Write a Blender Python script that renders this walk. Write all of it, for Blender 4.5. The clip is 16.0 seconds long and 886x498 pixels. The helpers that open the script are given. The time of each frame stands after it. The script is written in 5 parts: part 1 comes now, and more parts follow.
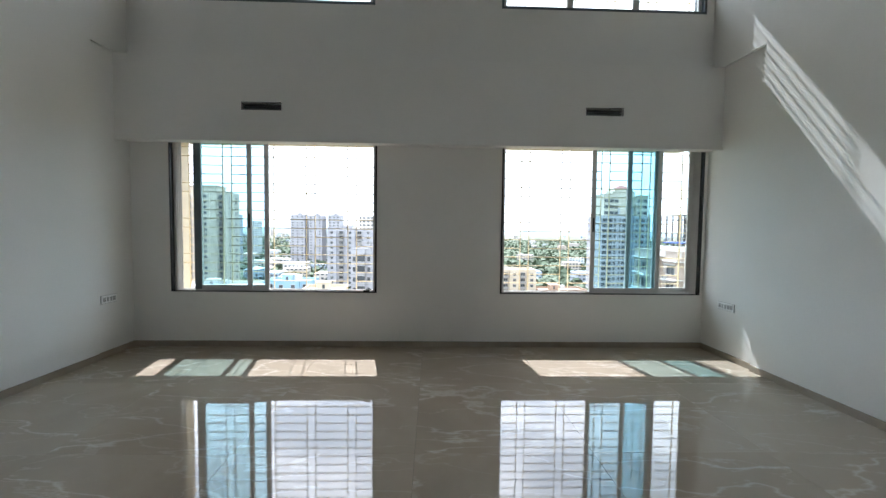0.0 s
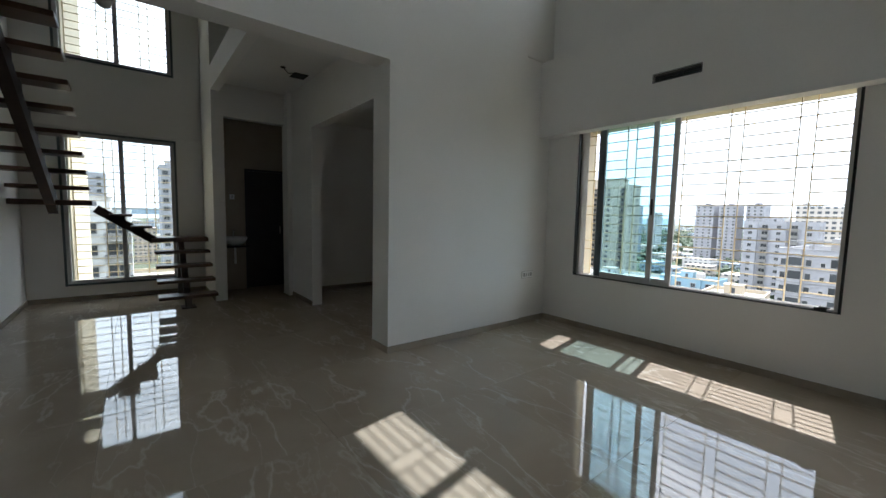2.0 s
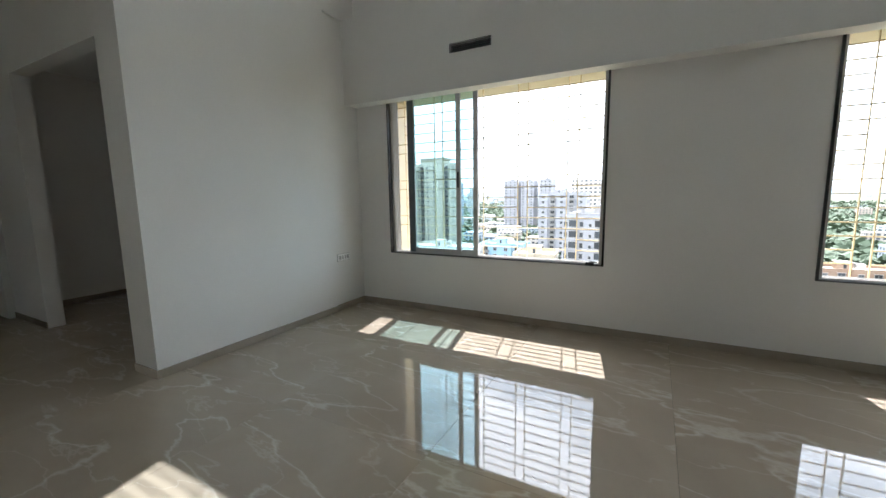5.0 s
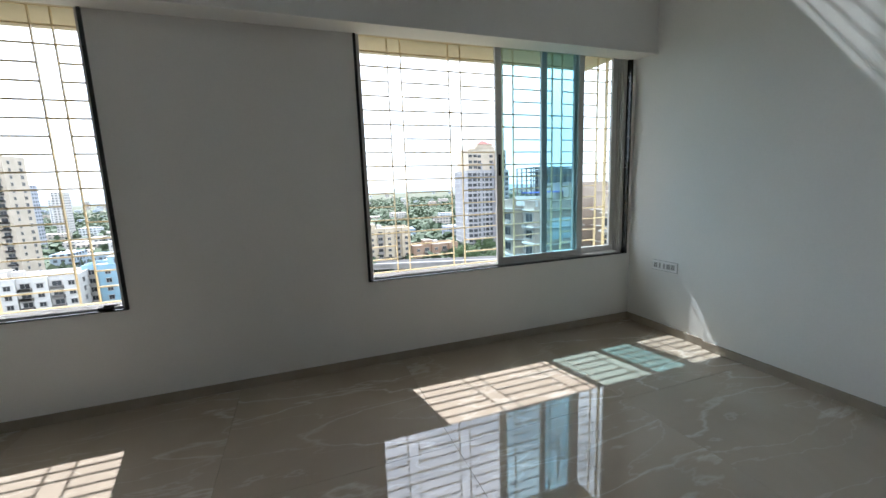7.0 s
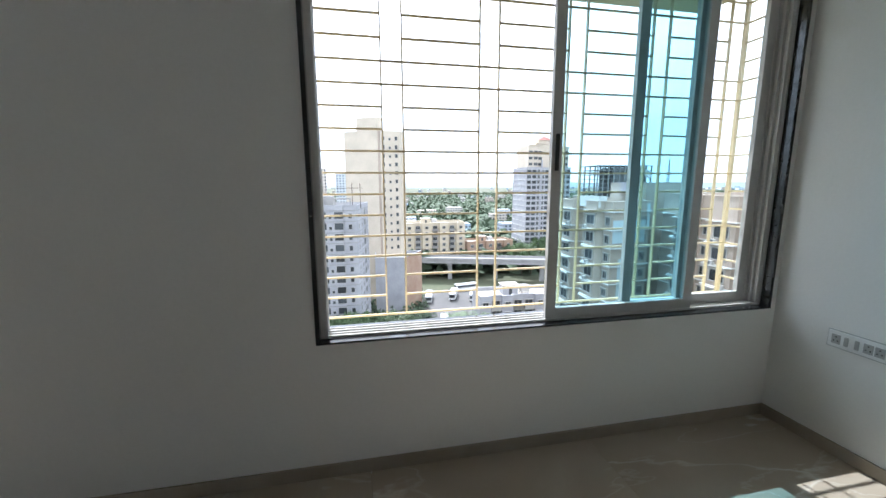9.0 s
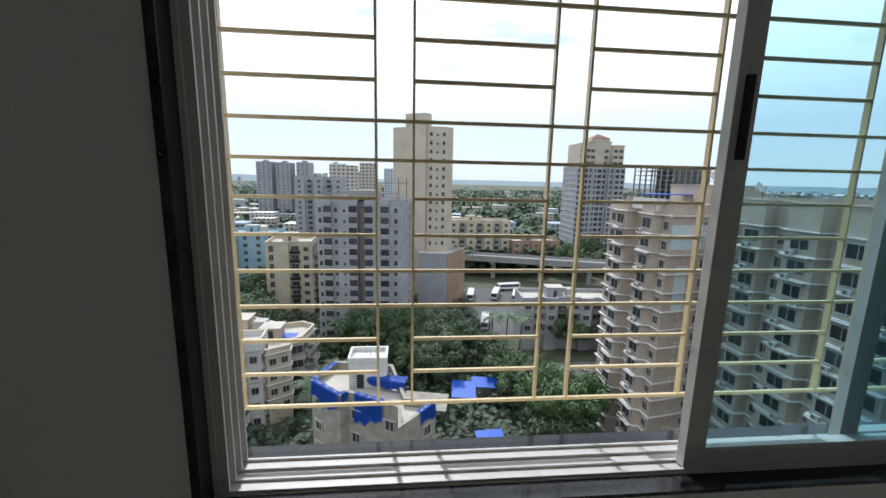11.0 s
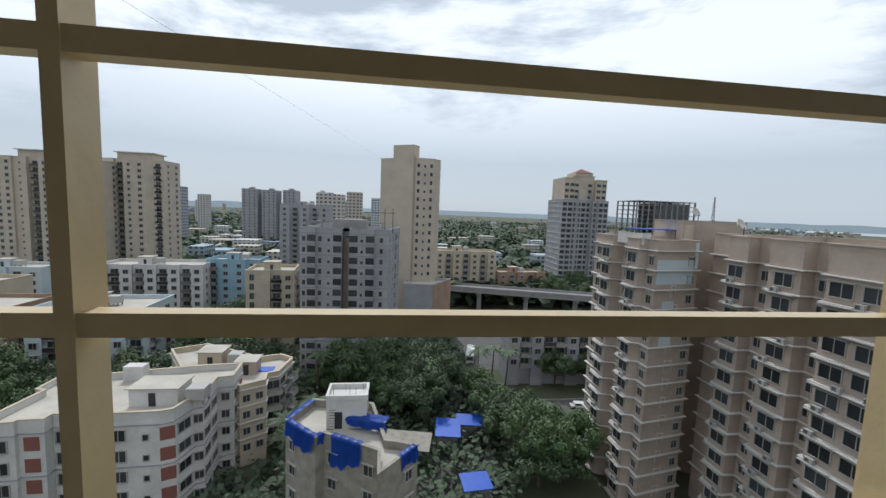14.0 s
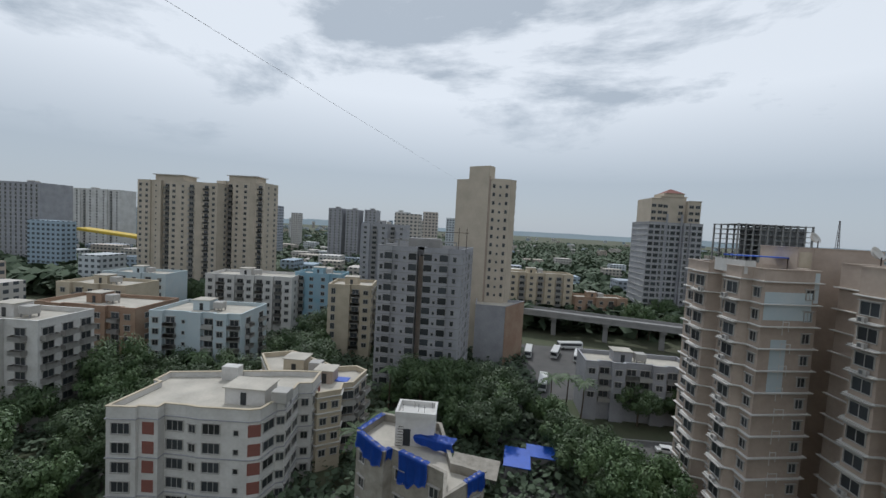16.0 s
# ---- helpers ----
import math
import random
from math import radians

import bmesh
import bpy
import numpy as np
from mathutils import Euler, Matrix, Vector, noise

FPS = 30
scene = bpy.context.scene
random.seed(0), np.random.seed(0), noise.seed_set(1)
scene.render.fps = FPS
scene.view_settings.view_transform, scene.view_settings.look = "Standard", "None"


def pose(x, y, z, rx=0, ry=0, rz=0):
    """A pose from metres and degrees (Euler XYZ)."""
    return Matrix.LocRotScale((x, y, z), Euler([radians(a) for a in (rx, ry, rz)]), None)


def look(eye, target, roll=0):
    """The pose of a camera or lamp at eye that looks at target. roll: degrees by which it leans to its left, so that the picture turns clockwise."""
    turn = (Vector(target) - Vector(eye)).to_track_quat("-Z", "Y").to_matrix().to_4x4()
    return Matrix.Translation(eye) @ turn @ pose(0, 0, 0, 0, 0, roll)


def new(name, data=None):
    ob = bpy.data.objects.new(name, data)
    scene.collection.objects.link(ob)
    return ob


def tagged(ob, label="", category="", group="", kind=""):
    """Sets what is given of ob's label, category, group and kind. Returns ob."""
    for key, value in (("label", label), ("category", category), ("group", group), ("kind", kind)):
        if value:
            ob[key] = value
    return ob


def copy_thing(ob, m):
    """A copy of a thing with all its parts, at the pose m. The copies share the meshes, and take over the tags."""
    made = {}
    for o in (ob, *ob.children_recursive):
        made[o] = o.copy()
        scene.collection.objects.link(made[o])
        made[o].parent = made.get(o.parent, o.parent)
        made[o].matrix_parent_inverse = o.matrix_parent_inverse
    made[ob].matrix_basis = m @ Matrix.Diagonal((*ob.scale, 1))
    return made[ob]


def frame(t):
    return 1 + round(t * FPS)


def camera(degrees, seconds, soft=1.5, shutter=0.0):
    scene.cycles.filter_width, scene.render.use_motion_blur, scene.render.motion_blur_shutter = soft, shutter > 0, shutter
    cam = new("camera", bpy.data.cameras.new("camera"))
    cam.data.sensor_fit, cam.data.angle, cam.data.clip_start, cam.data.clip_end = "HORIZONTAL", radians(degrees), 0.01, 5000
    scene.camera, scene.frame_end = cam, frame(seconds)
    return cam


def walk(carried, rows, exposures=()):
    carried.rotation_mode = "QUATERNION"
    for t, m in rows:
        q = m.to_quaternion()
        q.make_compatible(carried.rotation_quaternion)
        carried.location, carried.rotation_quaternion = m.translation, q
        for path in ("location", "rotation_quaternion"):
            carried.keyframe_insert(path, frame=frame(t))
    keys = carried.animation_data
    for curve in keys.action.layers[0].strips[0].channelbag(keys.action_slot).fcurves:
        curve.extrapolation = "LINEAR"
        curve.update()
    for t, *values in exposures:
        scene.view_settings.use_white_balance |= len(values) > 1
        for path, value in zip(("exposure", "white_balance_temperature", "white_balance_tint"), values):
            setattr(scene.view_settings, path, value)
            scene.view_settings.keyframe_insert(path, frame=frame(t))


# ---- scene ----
cam = camera(96.7, 16.0)
PATH = [
    (0, (-0.203, 0.041, 1.424), (-0.145, 2.038, 1.327), 0.7),
    (0.5, (-0.282, 0.174, 1.314), (-0.697, 2.123, 1.148), 2.3),
    (1, (-0.365, 0.321, 1.365), (-1.263, 2.096, 1.158), 2.8),
    (1.5, (-0.432, 0.355, 1.368), (-1.683, 1.903, 1.178), 1.3),
    (2, (-0.4, 0.426, 1.374), (-1.969, 1.654, 1.202), 1.2),
    (2.5, (-0.373, 0.433, 1.368), (-2.163, 1.309, 1.197), 1.2),
    (3, (-0.36, 0.442, 1.373), (-2.291, 0.938, 1.221), 1.1),
    (3.5, (-0.352, 0.421, 1.352), (-2.329, 0.674, 1.188), -0.1),
    (4, (-0.356, 0.544, 1.272), (-2.257, 1.135, 1.080), -1.3),
    (4.5, (-0.369, 0.665, 1.274), (-1.962, 1.845, 1.011), -1.7),
    (5, (-0.466, 0.916, 1.343), (-1.408, 2.66, 1.070), -0.9),
    (5.2, (-0.434, 1.013, 1.354), (-1.106, 2.874, 1.058), -1.1),
    (7.3, (0.345, 2.135, 1.330), (1.039, 3.985, 1.020), -2.1),
    (7.5, (0.442, 2.261, 1.316), (1.096, 4.127, 1.013), -2.2),
    (8, (0.654, 2.559, 1.318), (1.119, 4.464, 0.927), 0.5),
    (8.5, (0.756, 2.922, 1.345), (1.275, 4.831, 1.053), 0.3),
    (9, (0.894, 3.186, 1.359), (1.297, 5.117, 1.031), -0.2),
    (9.5, (1.029, 3.461, 1.357), (1.249, 5.423, 1.038), 1.9),
    (9.7, (1.039, 3.564, 1.355), (1.213, 5.525, 0.999), 1.0),
    (11.8, (1.163, 4.637, 1.388), (1.376, 6.601, 1.073), 1.8),
    (12, (1.126, 4.745, 1.398), (1.404, 6.711, 1.158), 1.74),
    (12.5, (1.13, 4.853, 1.416), (1.444, 6.814, 1.178), 2.13),
    (13, (1.157, 4.95, 1.432), (1.436, 6.918, 1.207), 1.07),
    (13.5, (1.23, 5.145, 1.455), (1.533, 7.111, 1.244), 1.92),
    (14, (1.288, 5.305, 1.476), (1.539, 7.28, 1.282), 2.24),
    (14.5, (1.292, 5.383, 1.489), (1.479, 7.367, 1.322), 1.34),
    (15, (1.31, 5.425, 1.490), (1.391, 7.422, 1.414), 1.98),
    (15.5, (1.32, 5.435, 1.497), (1.253, 7.431, 1.397), 2.11),
    (16, (1.33, 5.444, 1.499), (1.207, 7.437, 1.389), 3.11),
]
EXPOSURES = [(0, 2.45, 5850, 12), (1.5, 1.75, 5850, 12), (2.2, 2.25, 5950, 12), (3.5, 3.05, 6150, 12), (4.2, 2.95, 6100, 12), (5.2, 2.55, 5950, 12), (7.3, 2.1, 5800, 12), (9.7, 2.0, 5700, 12), (11.6, 0.1, 5950, 9), (12.5, -0.05, 5950, 9), (14, 0.05, 6000, 10), (16, -0.3, 6000, 10)]
walk(cam, [(t, look(*row)) for t, *row in PATH], EXPOSURES)

# ---- world and sun ----
SUN = Vector((-0.19, 1.0, 1.37)).normalized()
world = bpy.data.worlds.new("sky")
scene.world = world
world.use_nodes = True
wn, wl = world.node_tree.nodes, world.node_tree.links
bg = wn["Background"]
bg.inputs["Strength"].default_value = 0.1
sky = wn.new("ShaderNodeTexSky")
sky.sky_type, sky.sun_disc = "NISHITA", False
sky.sun_elevation = math.asin(SUN.z)
sky.sun_rotation = math.atan2(SUN.x, SUN.y)
sky.dust_density = 1.2
tc = wn.new("ShaderNodeTexCoord")
mp = wn.new("ShaderNodeMapping")
mp.inputs["Scale"].default_value = (1.0, 1.2, 3.2)
nz = wn.new("ShaderNodeTexNoise")
nz.inputs["Scale"].default_value, nz.inputs["Detail"].default_value, nz.inputs["Roughness"].default_value = 1.5, 9, 0.6
nz.inputs["Distortion"].default_value = 0.2
cr = wn.new("ShaderNodeValToRGB")
cr.color_ramp.elements[0].position, cr.color_ramp.elements[1].position = 0.44, 0.53
sep = wn.new("ShaderNodeSeparateXYZ")
rise = wn.new("ShaderNodeMapRange")
rise.inputs["From Min"].default_value, rise.inputs["From Max"].default_value = 0.12, 0.30
low = wn.new("ShaderNodeMath")
low.operation = "MULTIPLY"
cloud = wn.new("ShaderNodeMix")
cloud.data_type = "RGBA"
cloud.inputs["A"].default_value, cloud.inputs["B"].default_value = (5.7, 6.2, 6.55, 1), (10.4, 10.6, 10.6, 1)
mx = wn.new("ShaderNodeMix")
mx.data_type = "RGBA"
mx.inputs["Factor"].default_value = 0.88
wl.new(tc.outputs["Generated"], mp.inputs["Vector"])
wl.new(tc.outputs["Generated"], sep.inputs[0])
wl.new(sep.outputs["Z"], rise.inputs["Value"])
wl.new(mp.outputs["Vector"], nz.inputs["Vector"])
wl.new(nz.outputs["Fac"], cr.inputs["Fac"])
wl.new(cr.outputs["Color"], low.inputs[0])
wl.new(rise.outputs["Result"], low.inputs[1])
wl.new(low.outputs[0], cloud.inputs["Factor"])
wl.new(sky.outputs["Color"], mx.inputs["A"])
wl.new(cloud.outputs["Result"], mx.inputs["B"])
wl.new(mx.outputs["Result"], bg.inputs["Color"])
sun = new("sun", bpy.data.lights.new("sun", "SUN"))
sun.data.energy, sun.data.angle, sun.data.color = 2.1, radians(0.45), (1.0, 0.97, 0.92)
sun.matrix_world = look((0, 0, 60), Vector((0, 0, 60)) - SUN)


# ---- materials ----
def mat(name, c1, c2=None, scale=3.0, rough=0.7, bump=0.0, metal=0.0, fine=40.0, spread=0.0, coat=0.0):
    """A two-scale noise material; spread: how much alike pieces differ in lightness."""
    m = bpy.data.materials.new(name)
    m.use_nodes = True
    n, l = m.node_tree.nodes, m.node_tree.links
    p = n["Principled BSDF"]
    p.inputs["Roughness"].default_value, p.inputs["Metallic"].default_value = rough, metal
    p.inputs["Coat Weight"].default_value = coat
    c2 = c2 or tuple(c * 0.85 for c in c1)
    t = n.new("ShaderNodeTexCoord")
    a, b = n.new("ShaderNodeTexNoise"), n.new("ShaderNodeTexNoise")
    a.inputs["Scale"].default_value, a.inputs["Detail"].default_value = scale, 5
    b.inputs["Scale"].default_value, b.inputs["Detail"].default_value = fine, 4
    l.new(t.outputs["Object"], a.inputs["Vector"])
    l.new(t.outputs["Object"], b.inputs["Vector"])
    ad = n.new("ShaderNodeMath")
    ad.operation = "MULTIPLY_ADD"
    ad.inputs[1].default_value = 0.35
    l.new(b.outputs["Fac"], ad.inputs[0])
    l.new(a.outputs["Fac"], ad.inputs[2])
    r = n.new("ShaderNodeMapRange")
    r.inputs["From Min"].default_value, r.inputs["From Max"].default_value = 0.45, 0.9
    l.new(ad.outputs[0], r.inputs["Value"])
    x = n.new("ShaderNodeMix")
    x.data_type = "RGBA"
    x.inputs["A"].default_value, x.inputs["B"].default_value = (*c1, 1), (*c2, 1)
    l.new(r.outputs["Result"], x.inputs["Factor"])
    out = x.outputs["Result"]
    if spread:
        o = n.new("ShaderNodeObjectInfo")
        v = n.new("ShaderNodeMapRange")
        v.inputs["To Min"].default_value, v.inputs["To Max"].default_value = 1 - spread, 1 + spread
        l.new(o.outputs["Random"], v.inputs["Value"])
        h = n.new("ShaderNodeHueSaturation")
        l.new(v.outputs["Result"], h.inputs["Value"])
        l.new(out, h.inputs["Color"])
        out = h.outputs["Color"]
    l.new(out, p.inputs["Base Color"])
    if bump:
        k = n.new("ShaderNodeBump")
        k.inputs["Strength"].default_value, k.inputs["Distance"].default_value = bump, 0.01
        l.new(b.outputs["Fac"], k.inputs["Height"])
        l.new(k.outputs["Normal"], p.inputs["Normal"])
    return m


def glass(name, tint, gloss=0.08):
    m = bpy.data.materials.new(name)
    m.use_nodes = True
    n, l = m.node_tree.nodes, m.node_tree.links
    n.remove(n["Principled BSDF"])
    t, g, f, x = (n.new("ShaderNode" + k) for k in ("BsdfTransparent", "BsdfGlossy", "LayerWeight", "MixShader"))
    t.inputs["Color"].default_value = (*tint, 1)
    g.inputs["Roughness"].default_value = 0.02
    pw, ad = n.new("ShaderNodeMath"), n.new("ShaderNodeMath")
    pw.operation, ad.operation = "POWER", "MULTIPLY_ADD"
    pw.inputs[1].default_value = 4.0
    ad.inputs[1].default_value, ad.inputs[2].default_value = 0.6, gloss * 0.4
    f.inputs["Blend"].default_value = 0.5
    l.new(f.outputs["Facing"], pw.inputs[0])
    l.new(pw.outputs[0], ad.inputs[0])
    l.new(ad.outputs[0], x.inputs[0])
    l.new(t.outputs[0], x.inputs[1])
    l.new(g.outputs[0], x.inputs[2])
    l.new(x.outputs[0], n["Material Output"].inputs["Surface"])
    return m


def marble(name):
    """Polished grey-beige marble tile with thin pale veins, turned and shifted tile by tile."""
    m = bpy.data.materials.new(name)
    m.use_nodes = True
    n, l = m.node_tree.nodes, m.node_tree.links
    p = n["Principled BSDF"]
    p.inputs["Roughness"].default_value = 0.035
    p.inputs["IOR"].default_value = 1.85
    t, o = n.new("ShaderNodeTexCoord"), n.new("ShaderNodeObjectInfo")
    ml = n.new("ShaderNodeMath")
    ml.operation = "MULTIPLY"
    ml.inputs[1].default_value = 40
    l.new(o.outputs["Random"], ml.inputs[0])
    va = n.new("ShaderNodeVectorMath")
    l.new(t.outputs["Object"], va.inputs[0])
    l.new(ml.outputs[0], va.inputs[1])
    big, warp, vein, v2 = (n.new("ShaderNodeTexNoise") for _ in range(4))
    vm = n.new("ShaderNodeMapping")
    vm.inputs["Rotation"].default_value, vm.inputs["Scale"].default_value = (0, 0, 0.7), (0.55, 1.7, 1)
    l.new(va.outputs[0], vm.inputs["Vector"])
    for q, s, d, ds in ((big, 1.3, 6, 0.6), (warp, 2.2, 3, 0), (vein, 1.0, 6, 0.25), (v2, 1.9, 7, 0.35)):
        q.inputs["Scale"].default_value, q.inputs["Detail"].default_value, q.inputs["Distortion"].default_value = s, d, ds
        l.new((vm if q in (vein, v2) else va).outputs[0], q.inputs["Vector"])
    base = n.new("ShaderNodeMix")
    base.data_type = "RGBA"
    base.inputs["A"].default_value, base.inputs["B"].default_value = (0.30, 0.24, 0.18, 1), (0.50, 0.43, 0.34, 1)
    l.new(big.outputs["Fac"], base.inputs["Factor"])
    col = base.outputs["Result"]
    for q, w, s in ((vein, 0.012, 0.75), (v2, 0.010, 0.4)):
        sb, ab, mr = n.new("ShaderNodeMath"), n.new("ShaderNodeMath"), n.new("ShaderNodeMapRange")
        sb.operation, ab.operation = "SUBTRACT", "ABSOLUTE"
        sb.inputs[1].default_value = 0.5
        mr.inputs["From Min"].default_value, mr.inputs["From Max"].default_value = 0.0, w
        mr.inputs["To Min"].default_value, mr.inputs["To Max"].default_value = s, 0.0
        l.new(q.outputs["Fac"], sb.inputs[0])
        l.new(sb.outputs[0], ab.inputs[0])
        l.new(ab.outputs[0], mr.inputs["Value"])
        gate = n.new("ShaderNodeMath")
        gate.operation = "MULTIPLY"
        l.new(mr.outputs["Result"], gate.inputs[0])
        l.new(warp.outputs["Fac"], gate.inputs[1])
        x = n.new("ShaderNodeMix")
        x.data_type = "RGBA"
        x.inputs["B"].default_value = (0.74, 0.68, 0.59, 1)
        l.new(gate.outputs[0], x.inputs["Factor"])
        l.new(col, x.inputs["A"])
        col = x.outputs["Result"]
    l.new(col, p.inputs["Base Color"])
    k = n.new("ShaderNodeBump")
    k.inputs["Strength"].default_value, k.inputs["Distance"].default_value = 0.05, 0.004
    l.new(warp.outputs["Fac"], k.inputs["Height"])
    l.new(k.outputs["Normal"], p.inputs["Normal"])
    return m


def city_mat(name):
    """Far blocks: island-wise wall tone with rows of dark openings."""
    m = bpy.data.materials.new(name)
    m.use_nodes = True
    n, l = m.node_tree.nodes, m.node_tree.links
    p = n["Principled BSDF"]
    p.inputs["Roughness"].default_value = 0.85
    g, t = n.new("ShaderNodeNewGeometry"), n.new("ShaderNodeTexCoord")
    ra = n.new("ShaderNodeValToRGB")
    for i, (q, c) in enumerate(((0, (0.5, 0.48, 0.44, 1)), (1, (0.34, 0.36, 0.4, 1)), (0.3, (0.42, 0.35, 0.28, 1)), (0.6, (0.58, 0.58, 0.57, 1)), (0.8, (0.3, 0.38, 0.45, 1)))):
        e = ra.color_ramp.elements[i] if i < 2 else ra.color_ramp.elements.new(q)
        e.position, e.color = q, c
    l.new(g.outputs["Random Per Island"], ra.inputs["Fac"])
    sp = n.new("ShaderNodeSeparateXYZ")
    l.new(t.outputs["Object"], sp.inputs[0])
    su = n.new("ShaderNodeMath")
    l.new(sp.outputs["X"], su.inputs[0])
    l.new(sp.outputs["Y"], su.inputs[1])
    cb = n.new("ShaderNodeCombineXYZ")
    l.new(su.outputs[0], cb.inputs["X"])
    l.new(sp.outputs["Z"], cb.inputs["Y"])
    br = n.new("ShaderNodeTexBrick")
    br.offset = 0.0
    br.inputs["Scale"].default_value = 1.0
    br.inputs["Brick Width"].default_value, br.inputs["Row Height"].default_value, br.inputs["Mortar Size"].default_value = 3.4, 3.0, 0.8
    br.inputs["Color1"].default_value = br.inputs["Color2"].default_value = (0.07, 0.08, 0.09, 1)
    l.new(cb.outputs[0], br.inputs["Vector"])
    l.new(ra.outputs["Color"], br.inputs["Mortar"])
    up = n.new("ShaderNodeSeparateXYZ")
    l.new(g.outputs["Normal"], up.inputs[0])
    x = n.new("ShaderNodeMix")
    x.data_type = "RGBA"
    l.new(up.outputs["Z"], x.inputs["Factor"])
    l.new(br.outputs["Color"], x.inputs["A"])
    l.new(ra.outputs["Color"], x.inputs["B"])
    l.new(x.outputs["Result"], p.inputs["Base Color"])
    return m


PAINT = mat("wall_paint", (0.82, 0.80, 0.765), (0.76, 0.74, 0.70), 0.9, 0.75, 0.06, fine=60)
CEIL = mat("ceiling_paint", (0.78, 0.77, 0.74), (0.72, 0.71, 0.68), 0.8, 0.8, 0.05)
MARBLE = marble("marble_tile")
GROUT = mat("tile_grout", (0.16, 0.13, 0.1), rough=0.9)
SKIRT = mat("skirting_marble", (0.36, 0.31, 0.245), (0.29, 0.245, 0.19), 4, 0.25, fine=12)
GRANITE = mat("black_granite", (0.012, 0.012, 0.013), (0.03, 0.03, 0.032), 30, 0.12, fine=120)
ALU = mat("powder_coated_aluminium", (0.62, 0.6, 0.57), (0.55, 0.53, 0.5), 5, 0.4, 0.03)
DARKALU = mat("dark_aluminium", (0.1, 0.13, 0.14), (0.07, 0.09, 0.1), 5, 0.35)
RUBBER = mat("black_rubber", (0.02, 0.02, 0.02), rough=0.6)
GRILLE = mat("cream_enamel", (0.74, 0.6, 0.36), (0.62, 0.48, 0.26), 6, 0.35, 0.1, fine=50)
TEAL = glass("teal_tinted_glass", (0.74, 0.885, 0.925))
CLEAR = glass("clear_glass", (0.93, 0.96, 0.96))
PLASTIC = mat("white_plastic", (0.86, 0.85, 0.83), (0.82, 0.81, 0.79), 8, 0.3)
MODULE = mat("grey_white_module", (0.45, 0.44, 0.42), (0.4, 0.39, 0.37), 8, 0.35)
DARK = mat("duct_dark", (0.015, 0.015, 0.015), rough=0.8)
SLAT = mat("vent_slat_grey", (0.12, 0.12, 0.12), rough=0.5)
WOOD = mat("dark_stained_wood", (0.06, 0.03, 0.018), (0.11, 0.058, 0.032), 3, 0.4, 0.1, fine=30)
STEEL = mat("dark_brown_steel", (0.035, 0.02, 0.016), (0.05, 0.03, 0.022), 4, 0.75)
DOORM = mat("dark_laminate", (0.016, 0.017, 0.021), (0.024, 0.025, 0.03), 3, 0.3)
CERAMIC = mat("white_ceramic", (0.82, 0.82, 0.8), (0.78, 0.78, 0.76), 4, 0.1)
CHROME = mat("chrome", (0.8, 0.8, 0.8), rough=0.1, metal=1.0)
TILEW = mat("beige_wall_tile", (0.42, 0.36, 0.28), (0.36, 0.3, 0.23), 2, 0.25)
EXT = mat("exterior_cream", (0.66, 0.58, 0.42), (0.58, 0.5, 0.36), 1.5, 0.8, 0.1, fine=20)
BULB = mat("frosted_bulb", (0.75, 0.74, 0.7), rough=0.2)


# ---- mesh helpers ----
def bx(bm, x0, y0, z0, x1, y1, z1):
    """Adds a box to bm."""
    v = [bm.verts.new((x, y, z)) for x in (x0, x1) for y in (y0, y1) for z in (z0, z1)]
    for q in ((0, 1, 3, 2), (4, 6, 7, 5), (0, 4, 5, 1), (2, 3, 7, 6), (0, 2, 6, 4), (1, 5, 7, 3)):
        bm.faces.new([v[i] for i in q])
    return bm


def boxes(*rows):
    bm = bmesh.new()
    for r in rows:
        bx(bm, *r)
    return bm


def bevelled(bm, w=0.004, seg=2):
    bmesh.ops.bevel(bm, geom=bm.edges[:], offset=w, segments=seg, affect="EDGES", profile=0.6)
    return bm


def tube(bm, a, b, r0, r1=None, n=10, caps=True):
    """A tapered round bar from a to b."""
    a, b = Vector(a), Vector(b)
    r1 = r0 if r1 is None else r1
    q = (b - a).to_track_quat("Z", "Y")
    rings = []
    for c, r in ((a, r0), (b, r1)):
        rings.append([bm.verts.new(c + q @ Vector((r * math.cos(2 * math.pi * i / n), r * math.sin(2 * math.pi * i / n), 0))) for i in range(n)])
    for i in range(n):
        bm.faces.new((rings[0][i], rings[0][(i + 1) % n], rings[1][(i + 1) % n], rings[1][i]))
    if caps:
        bm.faces.new(rings[0][::-1])
        bm.faces.new(rings[1])
    return bm


def lathe(bm, at, prof, n=24):
    """Turns the profile (radius, height) round the upright through at."""
    rings = [[bm.verts.new((at[0] + r * math.cos(2 * math.pi * i / n), at[1] + r * math.sin(2 * math.pi * i / n), at[2] + h)) for i in range(n)] for r, h in prof]
    for a, b in zip(rings, rings[1:]):
        for i in range(n):
            bm.faces.new((a[i], a[(i + 1) % n], b[(i + 1) % n], b[i]))
    bm.faces.new(rings[0][::-1])
    bm.faces.new(rings[-1])
    return bm


def mesh(name, bm, *mats, smooth=False):
    bmesh.ops.recalc_face_normals(bm, faces=bm.faces)
    me = bpy.data.meshes.new(name)
    bm.to_mesh(me)
    bm.free()
    for m in mats:
        me.materials.append(m)
    if smooth:
        me.shade_smooth()
    return me


